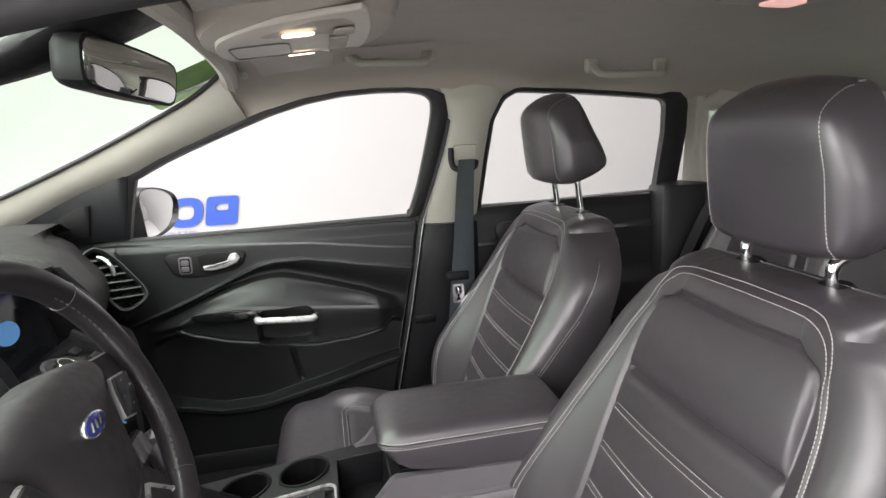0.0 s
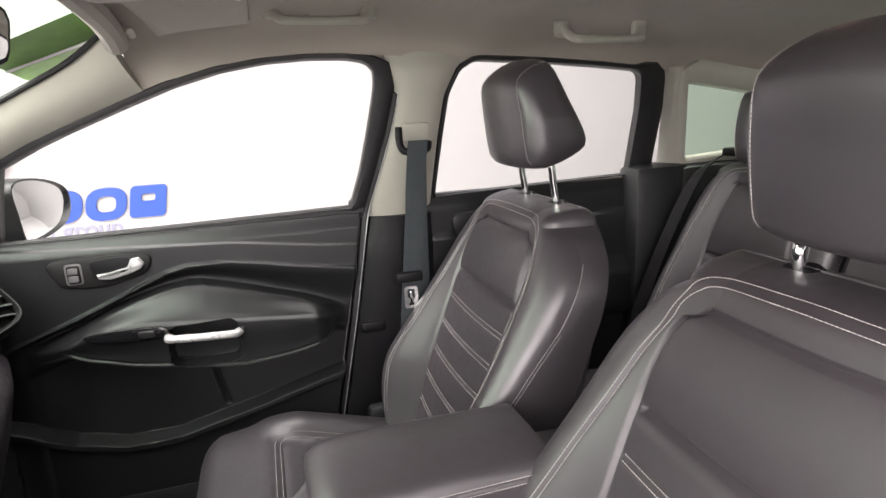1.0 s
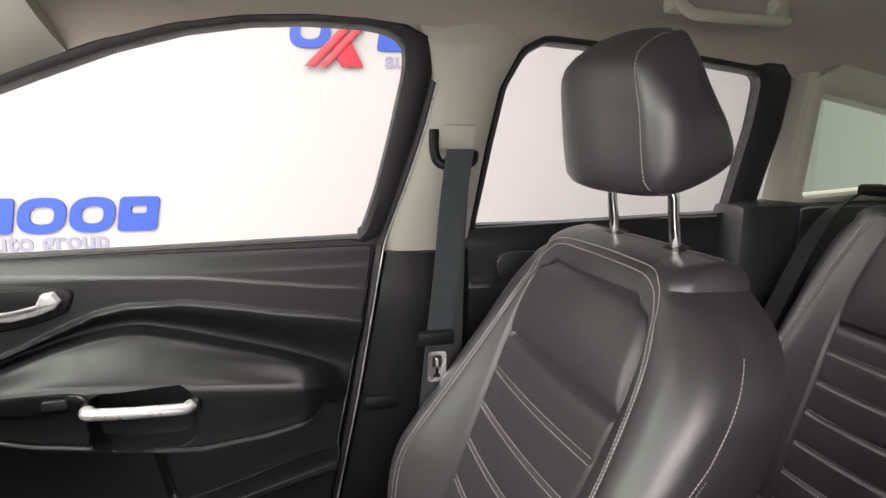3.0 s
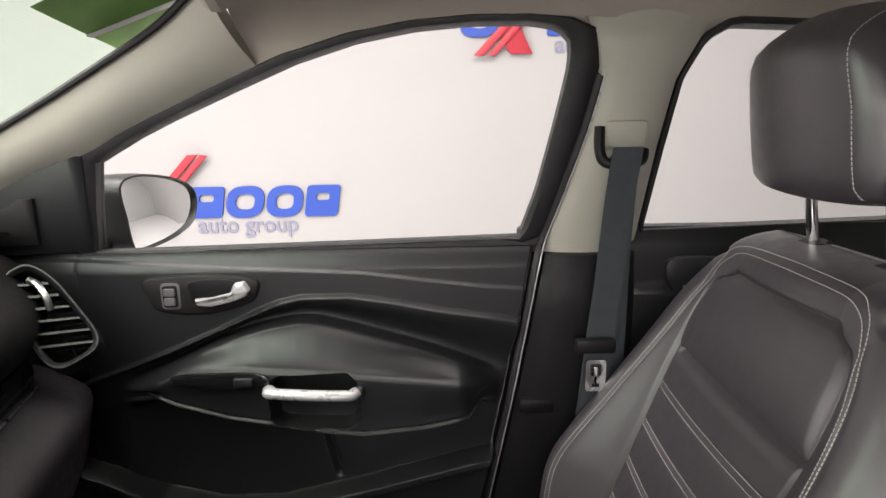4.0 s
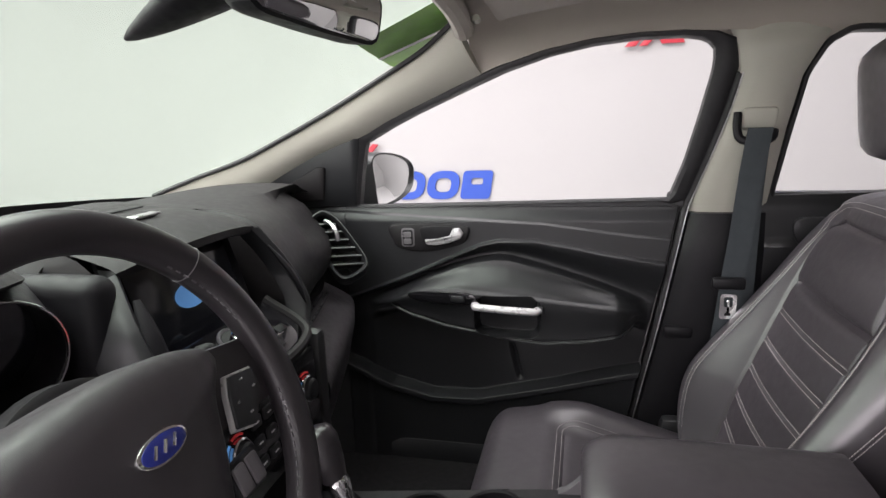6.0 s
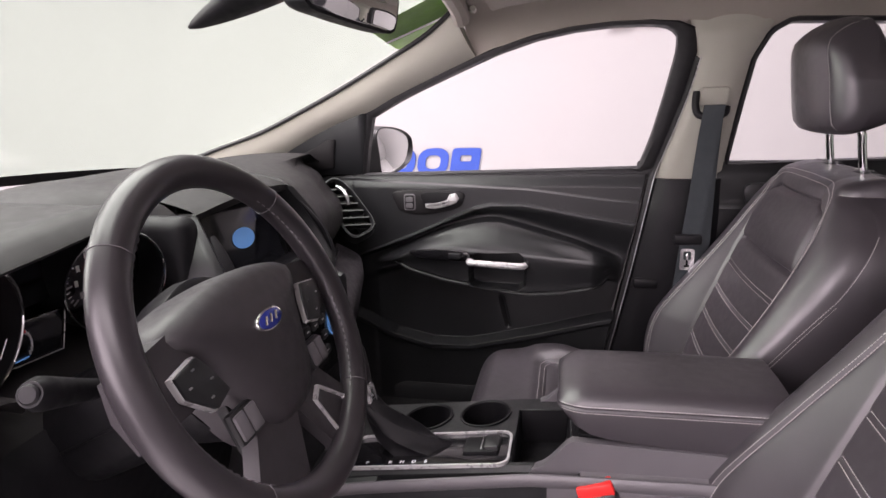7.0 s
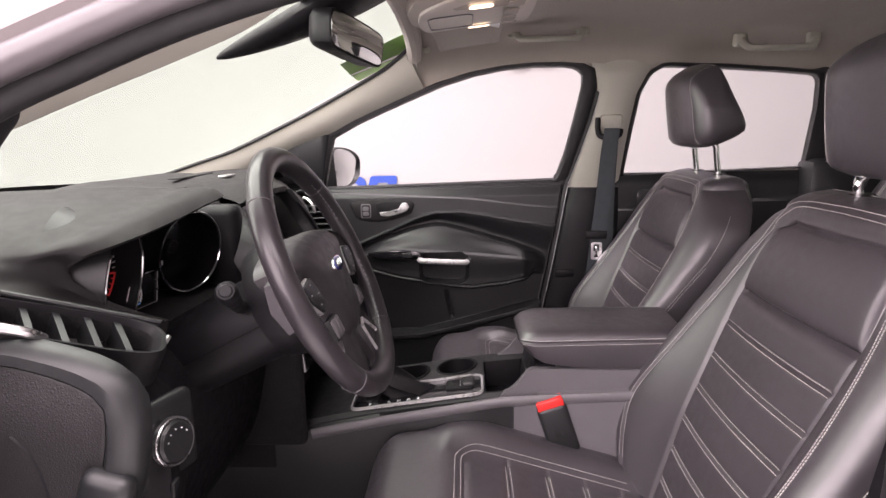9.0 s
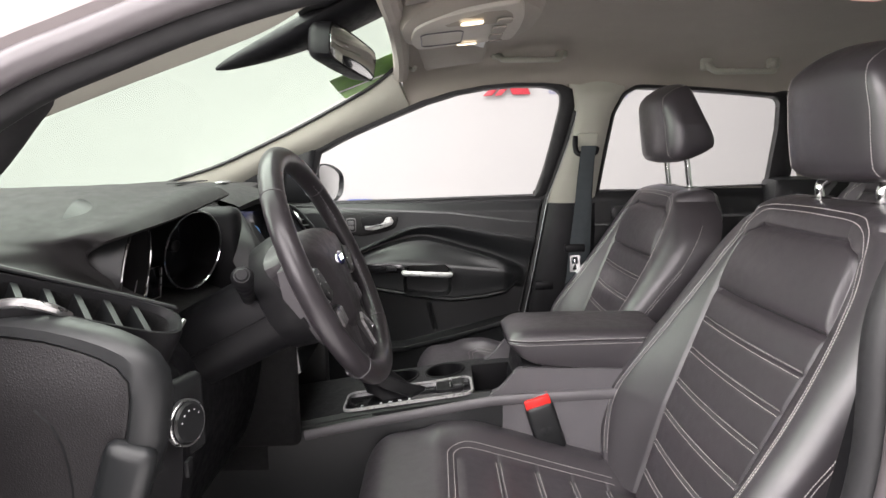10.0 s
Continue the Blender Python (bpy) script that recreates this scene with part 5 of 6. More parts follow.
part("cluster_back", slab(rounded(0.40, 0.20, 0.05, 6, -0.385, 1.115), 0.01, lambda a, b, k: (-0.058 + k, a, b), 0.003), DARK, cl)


def dial(y, z, marks, turn, g=1.0):
    n = Vector((0.97, turn, -0.16)).normalized()
    c = Vector((-0.003, y, z))
    d = part("dial_face", disc(tuple(c - n * 0.018), tuple(n), 0.060 * g, 0.003, 40), SCREEN, cl)
    rows = []
    q = n.to_track_quat("Z", "Y").to_matrix()
    for r, k in ((0.0645, 0.030), (0.067, 0.030), (0.071, 0.0), (0.082, -0.045)):
        rows.append([tuple(c + q @ Vector((g * r * math.cos(a), g * r * math.sin(a), k))) for a in np.linspace(0, 2 * math.pi, 48, endpoint=False)])
    part("dial_barrel", grid(rows, True), PLASTIC, cl)
    # Barrel's inside is a separate darker part, its shade painted in.
    well = [[tuple(c + q @ Vector((g * r * math.cos(a), g * r * math.sin(a), k))) for a in np.linspace(0, 2 * math.pi, 48, endpoint=False)] for r, k in ((0.058, -0.02), (0.061, 0.0), (0.0655, 0.0295))]
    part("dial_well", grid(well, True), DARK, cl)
    part("dial_rim", tube([tuple(c + q @ Vector((0.067 * g * math.cos(a), 0.067 * g * math.sin(a), 0.031))) for a in np.linspace(0, 2 * math.pi, 48, endpoint=False)], 0.0016, 6, True), CHROME, cl, "thin chrome dial rim")
    yy, up = Vector((0, 1, 0)), n.cross(Vector((0, 1, 0))) * -1
    if up.z < 0:
        up = -up
    red, white = [], []
    for i in range(33):
        a = radians(220 - 260 * i / 32)
        long = 0.010 if i % 4 == 0 else 0.005
        dvec = (yy * math.cos(a) + up * math.sin(a)) * g
        p0, p1 = c - n * 0.0140 + dvec * 0.054, c - n * 0.0140 + dvec * (0.054 - long)
        (red if marks == "red" and i > 27 else white).append(tube([tuple(p0), tuple(p1)], 0.0009 if i % 4 else 0.0014, 4))
        if i % 4 == 0:
            pc = c - n * 0.0138 + dvec * 0.037
            white.append(block(tuple(pc), (0.001, 0.005, 0.008), 0))
    part("dial_marks", join(*white), WHITE_MARK, d)
    if red:
        part("red_marks", join(*red), LIT_RED, d)
        arc = [tuple(c - n * 0.0140 + (yy * math.cos(a) + up * math.sin(a)) * 0.0555 * g) for a in [radians(220 - 260 * t / 32) for t in np.linspace(28, 32, 14)]]
        part("red_arc", tube(arc, 0.0012, 6), LIT_RED, d, "red rev limit band")
    part("needle_hub", disc(tuple(c - n * 0.0145), tuple(n), 0.011, 0.008, 20), DARK, d)


dial(-0.489, 1.140, "red", 0.22, 1.10)
dial(-0.275, 1.138, "white", -0.33)
part("info_screen", slab(rounded(0.100, 0.066, 0.006, 4, -0.383, 1.162), 0.004, lambda a, b, k: (-0.034 + k + (1.16 - b) * 0.25, a, b), 0.001), SCREEN, cl)
part("fuel_panel", slab([(-0.445, 1.076), (-0.355, 1.070), (-0.342, 1.118), (-0.415, 1.122)], 0.006, lambda a, b, k: (-0.012 + k, a, b), 0.002), SCREEN, cl)
part("fuel_outline", tube([(-0.0045, a, b) for a, b in ((-0.445, 1.076), (-0.355, 1.070), (-0.342, 1.118), (-0.415, 1.122))], 0.0009, 6, True), SATIN, cl)
part("fuel_marks", join(*[block((-0.0048, -0.404 + 0.010 * math.sin(q), 1.096 + 0.014 * math.cos(q)), (0.001, 0.002, 0.005), 0) for q in np.linspace(0.2, 2.6, 8)]), WHITE_MARK, cl)
part("fuel_low", block((-0.0046, -0.402, 1.110), (0.001, 0.005, 0.003), 0), LIT_RED, cl)
part("blue_glow", block((-0.0046, -0.410, 1.080), (0.001, 0.018, 0.0015), 0), LIT_BLUE, cl)

# lower panel under the wheel, knob plate
low = []
for y in np.linspace(-0.70, -0.12, 30):
    f = 0.075 + 0.028 * float(smooth(-0.50, -0.57, y)) - 0.75 * max(0.0, -0.60 - y)
    low.append([(f - 0.01, y, 1.03), (f + 0.012, y, 1.0), (f + 0.020, y, 0.93), (f + 0.005, y, 0.84), (f - 0.03, y, 0.74), (f - 0.10, y, 0.67), (f - 0.25, y, 0.66)])
# Darker plastic than the door's; it puts footwell shade into the colour.
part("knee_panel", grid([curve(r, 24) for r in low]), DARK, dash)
kn = Vector((0.122, -0.590, 0.964))
kax = Vector((0.94, -0.30, 0.10)).normalized()
part("knob_plate", block(tuple(kn + Vector((-0.014, 0.0, 0.0))), (0.02, 0.10, 0.105), 0.012, 3, Euler((0, 0, radians(-20))).to_matrix().to_4x4()), PLASTIC, dash)
lk = thing("light_switch", "round black headlight knob with silver rim", "light switch")
part("knob_rim", disc(tuple(kn), tuple(kax), 0.029, 0.008, 40, 0.002, 0.0268), SATIN, lk, "silver rim")
part("knob", disc(tuple(kn - kax * 0.001), tuple(kax), 0.026, 0.013, 36, 0.003), PLASTIC, lk)
q = kax.to_track_quat("Z", "Y").to_matrix()
part("knob_marks", join(*[block(tuple(kn + kax * 0.0125 + q @ Vector((0.016 * math.cos(a), 0.016 * math.sin(a), 0))), (0.0012, 0.0014, 0.0014), 0) for a in np.linspace(0.5, 2.8, 5)]), WHITE_MARK, lk)
part("dimmer", block(tuple(kn + Vector((0.018, -0.035, -0.040))), (0.006, 0.016, 0.020), 0.002, 2), DARK, lk)
part("bonnet_lever", block((0.100, -0.700, 0.935), (0.055, 0.03, 0.12), 0.014, 3, Euler((0, radians(18), 0)).to_matrix().to_4x4()), PLASTIC, dash)

# ---- middle of the dash ----
ms = thing("display_unit", "dark touch display with lit blue oval under a hood", "display")
tilt = lambda a, b, k: (0.048 + (1.130 - b) * 0.30 + k, -0.012 + a, b)
part("display_frame", slab(rounded(0.262, 0.160, 0.012, 4, 0, 1.128), 0.006, lambda a, b, k: tilt(a, b, k - 0.012), 0.002), DARK, ms)
part("display_glass", slab(rounded(0.215, 0.126, 0.006, 4, 0, 1.130), 0.003, lambda a, b, k: tilt(a, b, k - 0.004), 0.001), SCREEN, ms)
oval = [(0.034 * math.cos(t), 1.128 + 0.017 * math.sin(t)) for t in np.linspace(0, 2 * math.pi, 32, endpoint=False)]
part("blue_oval", slab(oval, 0.0006, lambda a, b, k: tilt(a - 0.004, b, k + 0.0002), 0.0002), LIT_BLUE, ms, "lit blue oval")
hc = []
for y in np.linspace(-0.160, 0.135, 31):
    k = (y + 0.0125) / 0.1475
    e = 0.085 - 0.022 * k * k
    z = 1.212 - 0.012 * k * k
    hc.append([(e - 0.05, y, z - 0.024), (e - 0.004, y, z - 0.014), (e, y, z - 0.006), (e - 0.004, y, z), (e - 0.06, y, z + 0.016), (e - 0.14, y, z + 0.026), (-0.16, y, 1.228 - 0.012 * k * k), (-0.22, y, 1.21)])
part("display_hood", grid([curve(r, 30) for r in hc], False), SOFT, ms)
part("hood_slot", slab(rounded(0.17, 0.022, 0.006, 4, -0.02, -0.085), 0.002, lambda a, b, k: (b, a, 1.2385 + k), 0.0008), DARK, ms)
part("hood_badge", block((-0.015, -0.01, 1.238), (0.018, 0.05, 0.004), 0.0015, 2), SATIN, ms, "small silver badge bar")
for s in (-1, 1):
    sv = part("side_wing", grid([curve([(0.060 + 0.006 * s, s * (0.132 + 0.0) - 0.012, 1.195), (0.098, s * 0.158 - 0.012, 1.135), (0.130, s * 0.160 - 0.012, 1.070), (0.135, s * 0.135 - 0.012, 1.015)], 20) + np.array(o) for o in ((-0.03, 0, 0), (0.0, s * 0.004, 0), (0.006, s * 0.009, 0), (0.008, s * 0.014, 0), (0.005, s * 0.021, -0.002), (0.0, s * 0.026, -0.004), (-0.05, s * 0.034, -0.01))]), PLASTIC, ms)
    slot = [(0.078, s * 0.148 - 0.012, 1.165), (0.107, s * 0.163 - 0.012, 1.115), (0.128, s * 0.165 - 0.012, 1.065)]
    part("wing_vent", tube(curve([(x + 0.008, y, z) for x, y, z in slot], 16), [0.004 + 0.008 * math.sin(math.pi * i / 15) for i in range(16)], 8, squash=0.5), DARK, sv)
# sloping control plate
plate = lambda a, b, k: (0.098 + b * 0.86 + k * 0.45, -0.012 + a, 1.052 - b * 0.50 + k * 0.9)
part("control_plate", slab([(-0.13, -0.03), (0.13, -0.03), (0.125, 0.045), (0.08, 0.066), (-0.08, 0.066), (-0.125, 0.045)], 0.012, plate, 0.004), GLOSS, ms)
pc = Vector(plate(0, 0.012, 0.012))
pn = Vector((0.45, 0, 0.9)).normalized()
part("dial_ring", disc(tuple(pc), tuple(pn), 0.033, 0.006, 40, 0.002, 0.028), GREY, ms, "grey dial ring")
part("dial_pad", disc(tuple(pc), tuple(pn), 0.028, 0.004, 36), PLASTIC, ms)
part("dial_knob", disc(tuple(pc), tuple(pn), 0.016, 0.016, 32, 0.004), DARK, ms)
part("dial_cap", disc(tuple(pc + pn * 0.012), tuple(pn), 0.0165, 0.004, 32, 0.0015, 0.011), CHROME, ms)
for a, b in ((0.075, 0.0), (0.085, 0.03), (-0.075, 0.0), (-0.085, 0.03), (0.0, 0.055), (0.045, 0.05)):
    part("pad_button", slab(rounded(0.026, 0.014, 0.003, 3, a, b), 0.003, lambda p, r, k: plate(p, r, 0.012 + k), 0.001), DARK, ms)
for a in (-0.06, 0.06):
    part("silver_dash", slab(rounded(0.034, 0.003, 0.001, 2, a * 1.1, 0.036), 0.0015, lambda p, r, k: plate(p, r, 0.012 + k), 0.0004), SATIN, ms)
part("hazard_mark", slab([(-0.006, 0.05), (0.006, 0.05), (0.0, 0.060)], 0.001, lambda p, r, k: plate(p - 0.045, r, 0.0135 + k), 0.0003), LIT_RED, ms, "red hazard triangle")
part("plate_rim", tube(curve([plate(a, b, 0.012) for a, b in ((-0.135, -0.03), (-0.13, 0.048), (-0.083, 0.072), (0.0, 0.076), (0.083, 0.072), (0.13, 0.048), (0.135, -0.03))], 40), 0.008, 8), SOFT, ms)
# climate panel under the plate
cp = thing("climate_panel", "black climate panel with silver ringed knobs and buttons", "control panel")
cl_at = lambda a, b, k: (0.150 - (0.94 - b) * 0.0 + (1.0 - b) * 0.10 + k, -0.012 + a, b)
part("panel_body", slab([(-0.135, 0.86), (0.135, 0.86), (0.145, 1.0), (-0.145, 1.0)], 0.02, lambda a, b, k: cl_at(a, b, k - 0.02), 0.006), GLOSS, cp)
for a in (-0.095, 0.095):
    c0 = cl_at(a, 0.945, 0.0)
    part("knob_ring", disc(c0, (1, 0, 0.1), 0.022, 0.010, 32, 0.002, 0.017), CHROME, cp, "chrome ring")
    part("knob", disc(c0, (1, 0, 0.1), 0.0165, 0.018, 28, 0.003), PLASTIC, cp)
    part("blue_arc", tube([cl_at(a + 0.026 * math.cos(t), 0.945 + 0.026 * math.sin(t), 0.002) for t in np.linspace(2.2, 4.2, 14)], 0.0018, 6), LIT_BLUE, cp, "blue cold mark")
    part("red_arc", tube([cl_at(a + 0.026 * math.cos(t), 0.945 + 0.026 * math.sin(t), 0.002) for t in np.linspace(1.0, 1.9, 8)], 0.0018, 6), LIT_RED, cp, "red warm mark")
for i in range(4):
    for j in range(3):
        part("button", slab(rounded(0.024, 0.016, 0.003, 3, -0.048 + 0.032 * i, 0.905 + 0.030 * j), 0.004, lambda a, b, k: cl_at(a, b, k), 0.001), PLASTIC, cp)
        part("button_mark", slab(rounded(0.010, 0.0025, 0.0008, 2, -0.048 + 0.032 * i, 0.905 + 0.030 * j), 0.0006, lambda a, b, k: cl_at(a, b, k + 0.004), 0.0002), WHITE_MARK, cp)
part("stack_flank", block((0.05, 0.155, 0.85), (0.22, 0.035, 0.34), 0.015), PLASTIC, dash)
# Driver-side flank and filled core are added; carpet black stands in for footwell shade.
part("stack_flank", block((0.032, -0.150, 0.87), (0.25, 0.030, 0.32), 0.014, 3), CARPET_AND_SHADE, dash)
part("stack_shade_fill", block((-0.04, 0.0, 0.83), (0.26, 0.27, 0.38), 0.01), CARPET_AND_SHADE, dash)
# Added dark block; covers dash skin that would catch too much light.
part("stack_dark_cover", block((0.0, -0.186, 1.105), (0.15, 0.046, 0.19), 0.02, 4), DARK, dash)

# ---- steering wheel ----
sw = thing("steering_wheel", "black leather steering wheel with blue oval badge", "steering wheel")
SWC = Vector((0.276, -0.383, 1.123))
AX = Vector((math.cos(radians(23.8)), 0, math.sin(radians(23.8))))
RY = Vector((0, 1, 0))
UP = Vector((-math.sin(radians(23.8)), 0, math.cos(radians(23.8))))
on = lambda a, b, k=0.0: tuple(SWC + RY * a + UP * b + AX * k)
R = 0.1775
part("rim", tube([on(R * math.cos(t), R * math.sin(t)) for t in np.linspace(0, 2 * math.pi, 96, endpoint=False)], 0.0178, 18, True, 0.92), RIM_LEATHER, sw, "worn black leather rim")
geo = []
for t0, t1 in ((20, 52), (128, 160), (-52, -8), (188, 232)):
    path = [on((R - 0.0168) * math.cos(radians(t)), (R - 0.0168) * math.sin(radians(t)), 0.006) for t in np.linspace(t0, t1, 30)]
    geo.append(stitches(path, tuple(AX), 0.005, 0.004, 0.0007))
part("rim_stitching", join(*geo), GREY, sw, "", False, kind="stuff")
for t in (43, 137, -48, 228):
    c = Vector(on(R * math.cos(radians(t)), R * math.sin(radians(t))))
    rad = RY * math.cos(radians(t)) + UP * math.sin(radians(t))
    part("rim_seam", tube([tuple(c + rad * 0.0180 * math.cos(q) + AX * 0.0168 * math.sin(q)) for q in np.linspace(0, 2 * math.pi, 24, endpoint=False)], 0.0005, 5, True), GREY, sw)
pad = curve([(-0.112, 0.036), (-0.075, 0.053), (0.0, 0.060), (0.075, 0.053), (0.112, 0.036), (0.090, 0.004), (0.068, -0.048), (0.044, -0.088), (0.0, -0.098), (-0.044, -0.088), (-0.068, -0.048), (-0.090, 0.004)], 72, True)
c0 = pad.mean(0)
rows = []
for s, k in ((1.06, -0.055), (1.03, -0.022), (1.0, -0.012), (0.95, -0.004), (0.80, 0.006), (0.55, 0.011), (0.25, 0.013), (0.02, 0.0135)):
    rows.append([on(*(c0 + (p - c0) * s * 1.06), k) for p in pad])
part("hub_pad", grid(rows, True, True), HUB, sw)
ov = [(0.0255 * math.cos(t), 0.004 + 0.0115 * math.sin(t)) for t in np.linspace(0, 2 * math.pi, 40, endpoint=False)]
bd = part("badge", slab(ov, 0.004, lambda a, b, k: on(a, b, 0.0135 + k), 0.0015), CHROME, sw, "blue oval badge with silver rim")
part("badge_field", slab([(a * 0.88, 0.004 + (b - 0.004) * 0.82) for a, b in ov], 0.001, lambda a, b, k: on(a, b, 0.0172 + k), 0.0004), BADGE_BLUE, bd)
for a0 in (-0.010, 0.0, 0.010):
    part("badge_mark", tube([on(a0 - 0.003, 0.000, 0.0186), on(a0 + 0.003, 0.008, 0.0186)], 0.0012, 5), CHROME, bd)
for s in (-1, 1):
    sp = [[on(s * (0.075 + 0.105 * q), yv * (1 - 0.15 * q) + 0.012 - 0.01 * q, kk - 0.012) for yv, kk in ((0.038, -0.012), (0.036, 0.004), (0.0, 0.008), (-0.036, 0.004), (-0.038, -0.012), (0.0, -0.02))] for q in np.linspace(0, 1, 8)]
    part("side_spoke", grid(sp, True, True), HUB, sw)
    pod = dense([(s * 0.096, 0.000), (s * 0.106, 0.016), (s * 0.142, 0.010), (s * 0.140, -0.012), (s * 0.112, -0.038), (s * 0.085, -0.030)], 48)
    pp = part("button_rim", slab(pod, 0.006, lambda a, b, k: on(a, b, -0.004 + k), 0.002), SILVER, sw, "silver edged button pod")
    cc = pod.mean(0)
    part("button_pad", slab(cc + (pod - cc) * 0.93, 0.004, lambda a, b, k: on(a, b, 0.001 + k), 0.001), PLASTIC, pp)
    for a, b in ((0.118, 0.006), (0.112, -0.024), (0.102, -0.010), (0.130, -0.006)):
        part("button_mark", slab(rounded(0.005, 0.002, 0.0008, 2, s * a, b), 0.0006, lambda x, y, k: on(x, y, 0.0052 + k), 0.0002), SATIN, pp)
    part("cruise_pad", block((0, 0, 0), (0.010, 0.040, 0.034), 0.004), PLASTIC, sw).matrix_local = Matrix.Translation(on(s * 0.080, -0.066, -0.006)) @ Euler((0, radians(-23.8), 0)).to_matrix().to_4x4()
    for q in range(2):
        part("cruise_button", block((0.0045, 0.0095 - 0.019 * q, 0), (0.006, 0.016, 0.026), 0.002), GREY, sw).matrix_local = Matrix.Translation(on(s * 0.080, -0.066, -0.006)) @ Euler((0, radians(-23.8), 0)).to_matrix().to_4x4()
for s in (-1, 1):
    d2, p2, c2 = np.array([s * 0.53, -0.85]), np.array([0.85, s * 0.53]), np.array([s * 0.022, -0.070])
    leg = [[on(*(c2 + d2 * 0.108 * q + p2 * w * (0.032 + 0.010 * q)), kk - 0.010) for w, kk in ((-1.1, -0.012), (-1, 0.004), (1, 0.004), (1.1, -0.012))] for q in np.linspace(0, 1, 8)]
    ls = part("lower_spoke", grid(leg, True, True), HUB, sw)
    loop = dense([tuple(c2 + d2 * a + p2 * b) for a, b in ((0.036, -0.010), (0.036, 0.010), (0.090, 0.026), (0.098, 0.018), (0.098, -0.018), (0.090, -0.026))], 60)
    lm = loop.mean(0)
    if s > 0:
        part("spoke_trim", grid([[on(*(lm + (p - lm) * k), h) for p in loop] for k, h in ((1.02, -0.010), (1.02, -0.004), (1.0, -0.002), (0.88, -0.002), (0.86, -0.004), (0.86, -0.010))], True), SILVER, ls, "satin silver spoke trim")
part("lower_plate", slab(dense([(-0.078, -0.045), (0.078, -0.045), (0.078, -0.095), (0.066, -0.166), (-0.066, -0.166), (-0.078, -0.095)], 60), 0.012, lambda a, b, k: on(a, b, -0.030 + k), 0.004), PLASTIC, sw)
col = []
for q in np.linspace(0, 1, 14):
    c = Vector((0.242, -0.383, 1.086)) * (1 - q) + Vector((0.020, -0.383, 0.975)) * q
    w, h = 0.074 + 0.014 * q, 0.066 - 0.006 * q
    col.append([tuple(c + RY * a * w + UP * b * h) for a, b in [(math.copysign(abs(math.cos(t)) ** 0.85, math.cos(t)), math.copysign(abs(math.sin(t)) ** 0.85, math.sin(t))) for t in np.linspace(0, 2 * math.pi, 28, endpoint=False)]])
cs = thing("steering_column", "black plastic steering column shroud with stalks", "steering column")
# Darker than the dash plastic, with the column's shade in its colour.
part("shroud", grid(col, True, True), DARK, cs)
drum = [[on(r * math.cos(t), r * math.sin(t) - 0.012, k) for t in np.linspace(0, 2 * math.pi, 40, endpoint=False)] for r, k in ((0.070, -0.105), (0.084, -0.098), (0.090, -0.070), (0.088, -0.052), (0.078, -0.046), (0.05, -0.046))]
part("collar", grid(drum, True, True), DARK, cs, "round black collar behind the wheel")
part("shroud_joint", tube([tuple(Vector(r[14]) + Vector((0, -0.001, 0))) for r in col], 0.0012, 5), DARK, cs)
for s in (-1, 1):
    b0 = Vector((0.165, -0.383 + s * 0.06, 1.085))
    tip = Vector((0.205, -0.383 + s * 0.205, 1.148)) if s < 0 else Vector((0.20, -0.383 + s * 0.19, 1.125))
    pts = curve([tuple(b0), tuple(b0 * 0.6 + tip * 0.4 + Vector((0, 0, -0.004))), tuple(tip)], 16)
    k = part("stalk", tube(pts, list(np.interp(np.linspace(0, 1, 16), (0, 0.4, 0.75, 0.95, 1), (0.010, 0.009, 0.012, 0.014, 0.010))), 14), DARK, cs)
    part("stalk_cap", disc(tuple(tip), tuple(tip - b0), 0.008, 0.003, 20), DARK, k)

# ---- center console ----
co = thing("center_console", "black center console with gear lever and padded armrest", "center console")
side_top = line((-0.30, 0.675), (0.10, 0.735), (0.25, 0.759), (0.375, 0.776), (0.52, 0.795), (0.595, 0.801), (0.632, 0.840), (0.90, 0.842), (1.05, 0.836))
ledge_z = line((-0.30, 0.642), (0.167, 0.722), (0.54, 0.785), (0.62, 0.790), (0.80, 0.797), (1.06, 0.805))
rows = []
for x in np.linspace(-0.280, 1.05, 84):
    t = float(side_top(x))
    strip = float(ledge_z(x))
    w = 0.112 + 0.01 * float(smooth(0.3, 0.1, x))
    rows.append([(x, -w - 0.012, 0.45), (x, -w - 0.012, strip - 0.012), (x, -w - 0.009, strip + 0.006), (x, -w, strip + 0.012), (x, -w, t - 0.008), (x, -w + 0.008, t), (x, w - 0.008, t), (x, w, t - 0.008), (x, w, strip + 0.012), (x, w + 0.009, strip + 0.006), (x, w + 0.012, strip - 0.012), (x, w + 0.012, 0.45)])
rows = [[p if p[2] < float(side_top(p[0])) - 0.009 or not 0.27 < p[0] < 0.615 else (p[0], p[1] * 0.985, p[2] - 0.07) for p in r] for r in rows]
# Forward rows of the side go darker, painting in shade under the dash.
front_rows = [r for r in rows if r[0][0] < 0.57]
part("console_body", grid(front_rows, True, True), PLASTIC, co)
part("armrest_base", grid([front_rows[-1]] + rows[len(front_rows):], True, True), GREY, co, "grey base under the armrest")


def well_depth(x, y):
    """Depth of the cup holders and of the storage tray under the console's top."""
    cups = min(math.hypot(x - 0.345, y - 0.052), math.hypot(x - 0.452, y - 0.056)) - 0.043
    tray = max(abs(x - 0.558) - 0.041, abs(y + 0.016) - 0.078)
    return 0.058 * float(smooth(0.003, -0.003, cups)) + 0.062 * float(smooth(0.003, -0.003, tray))


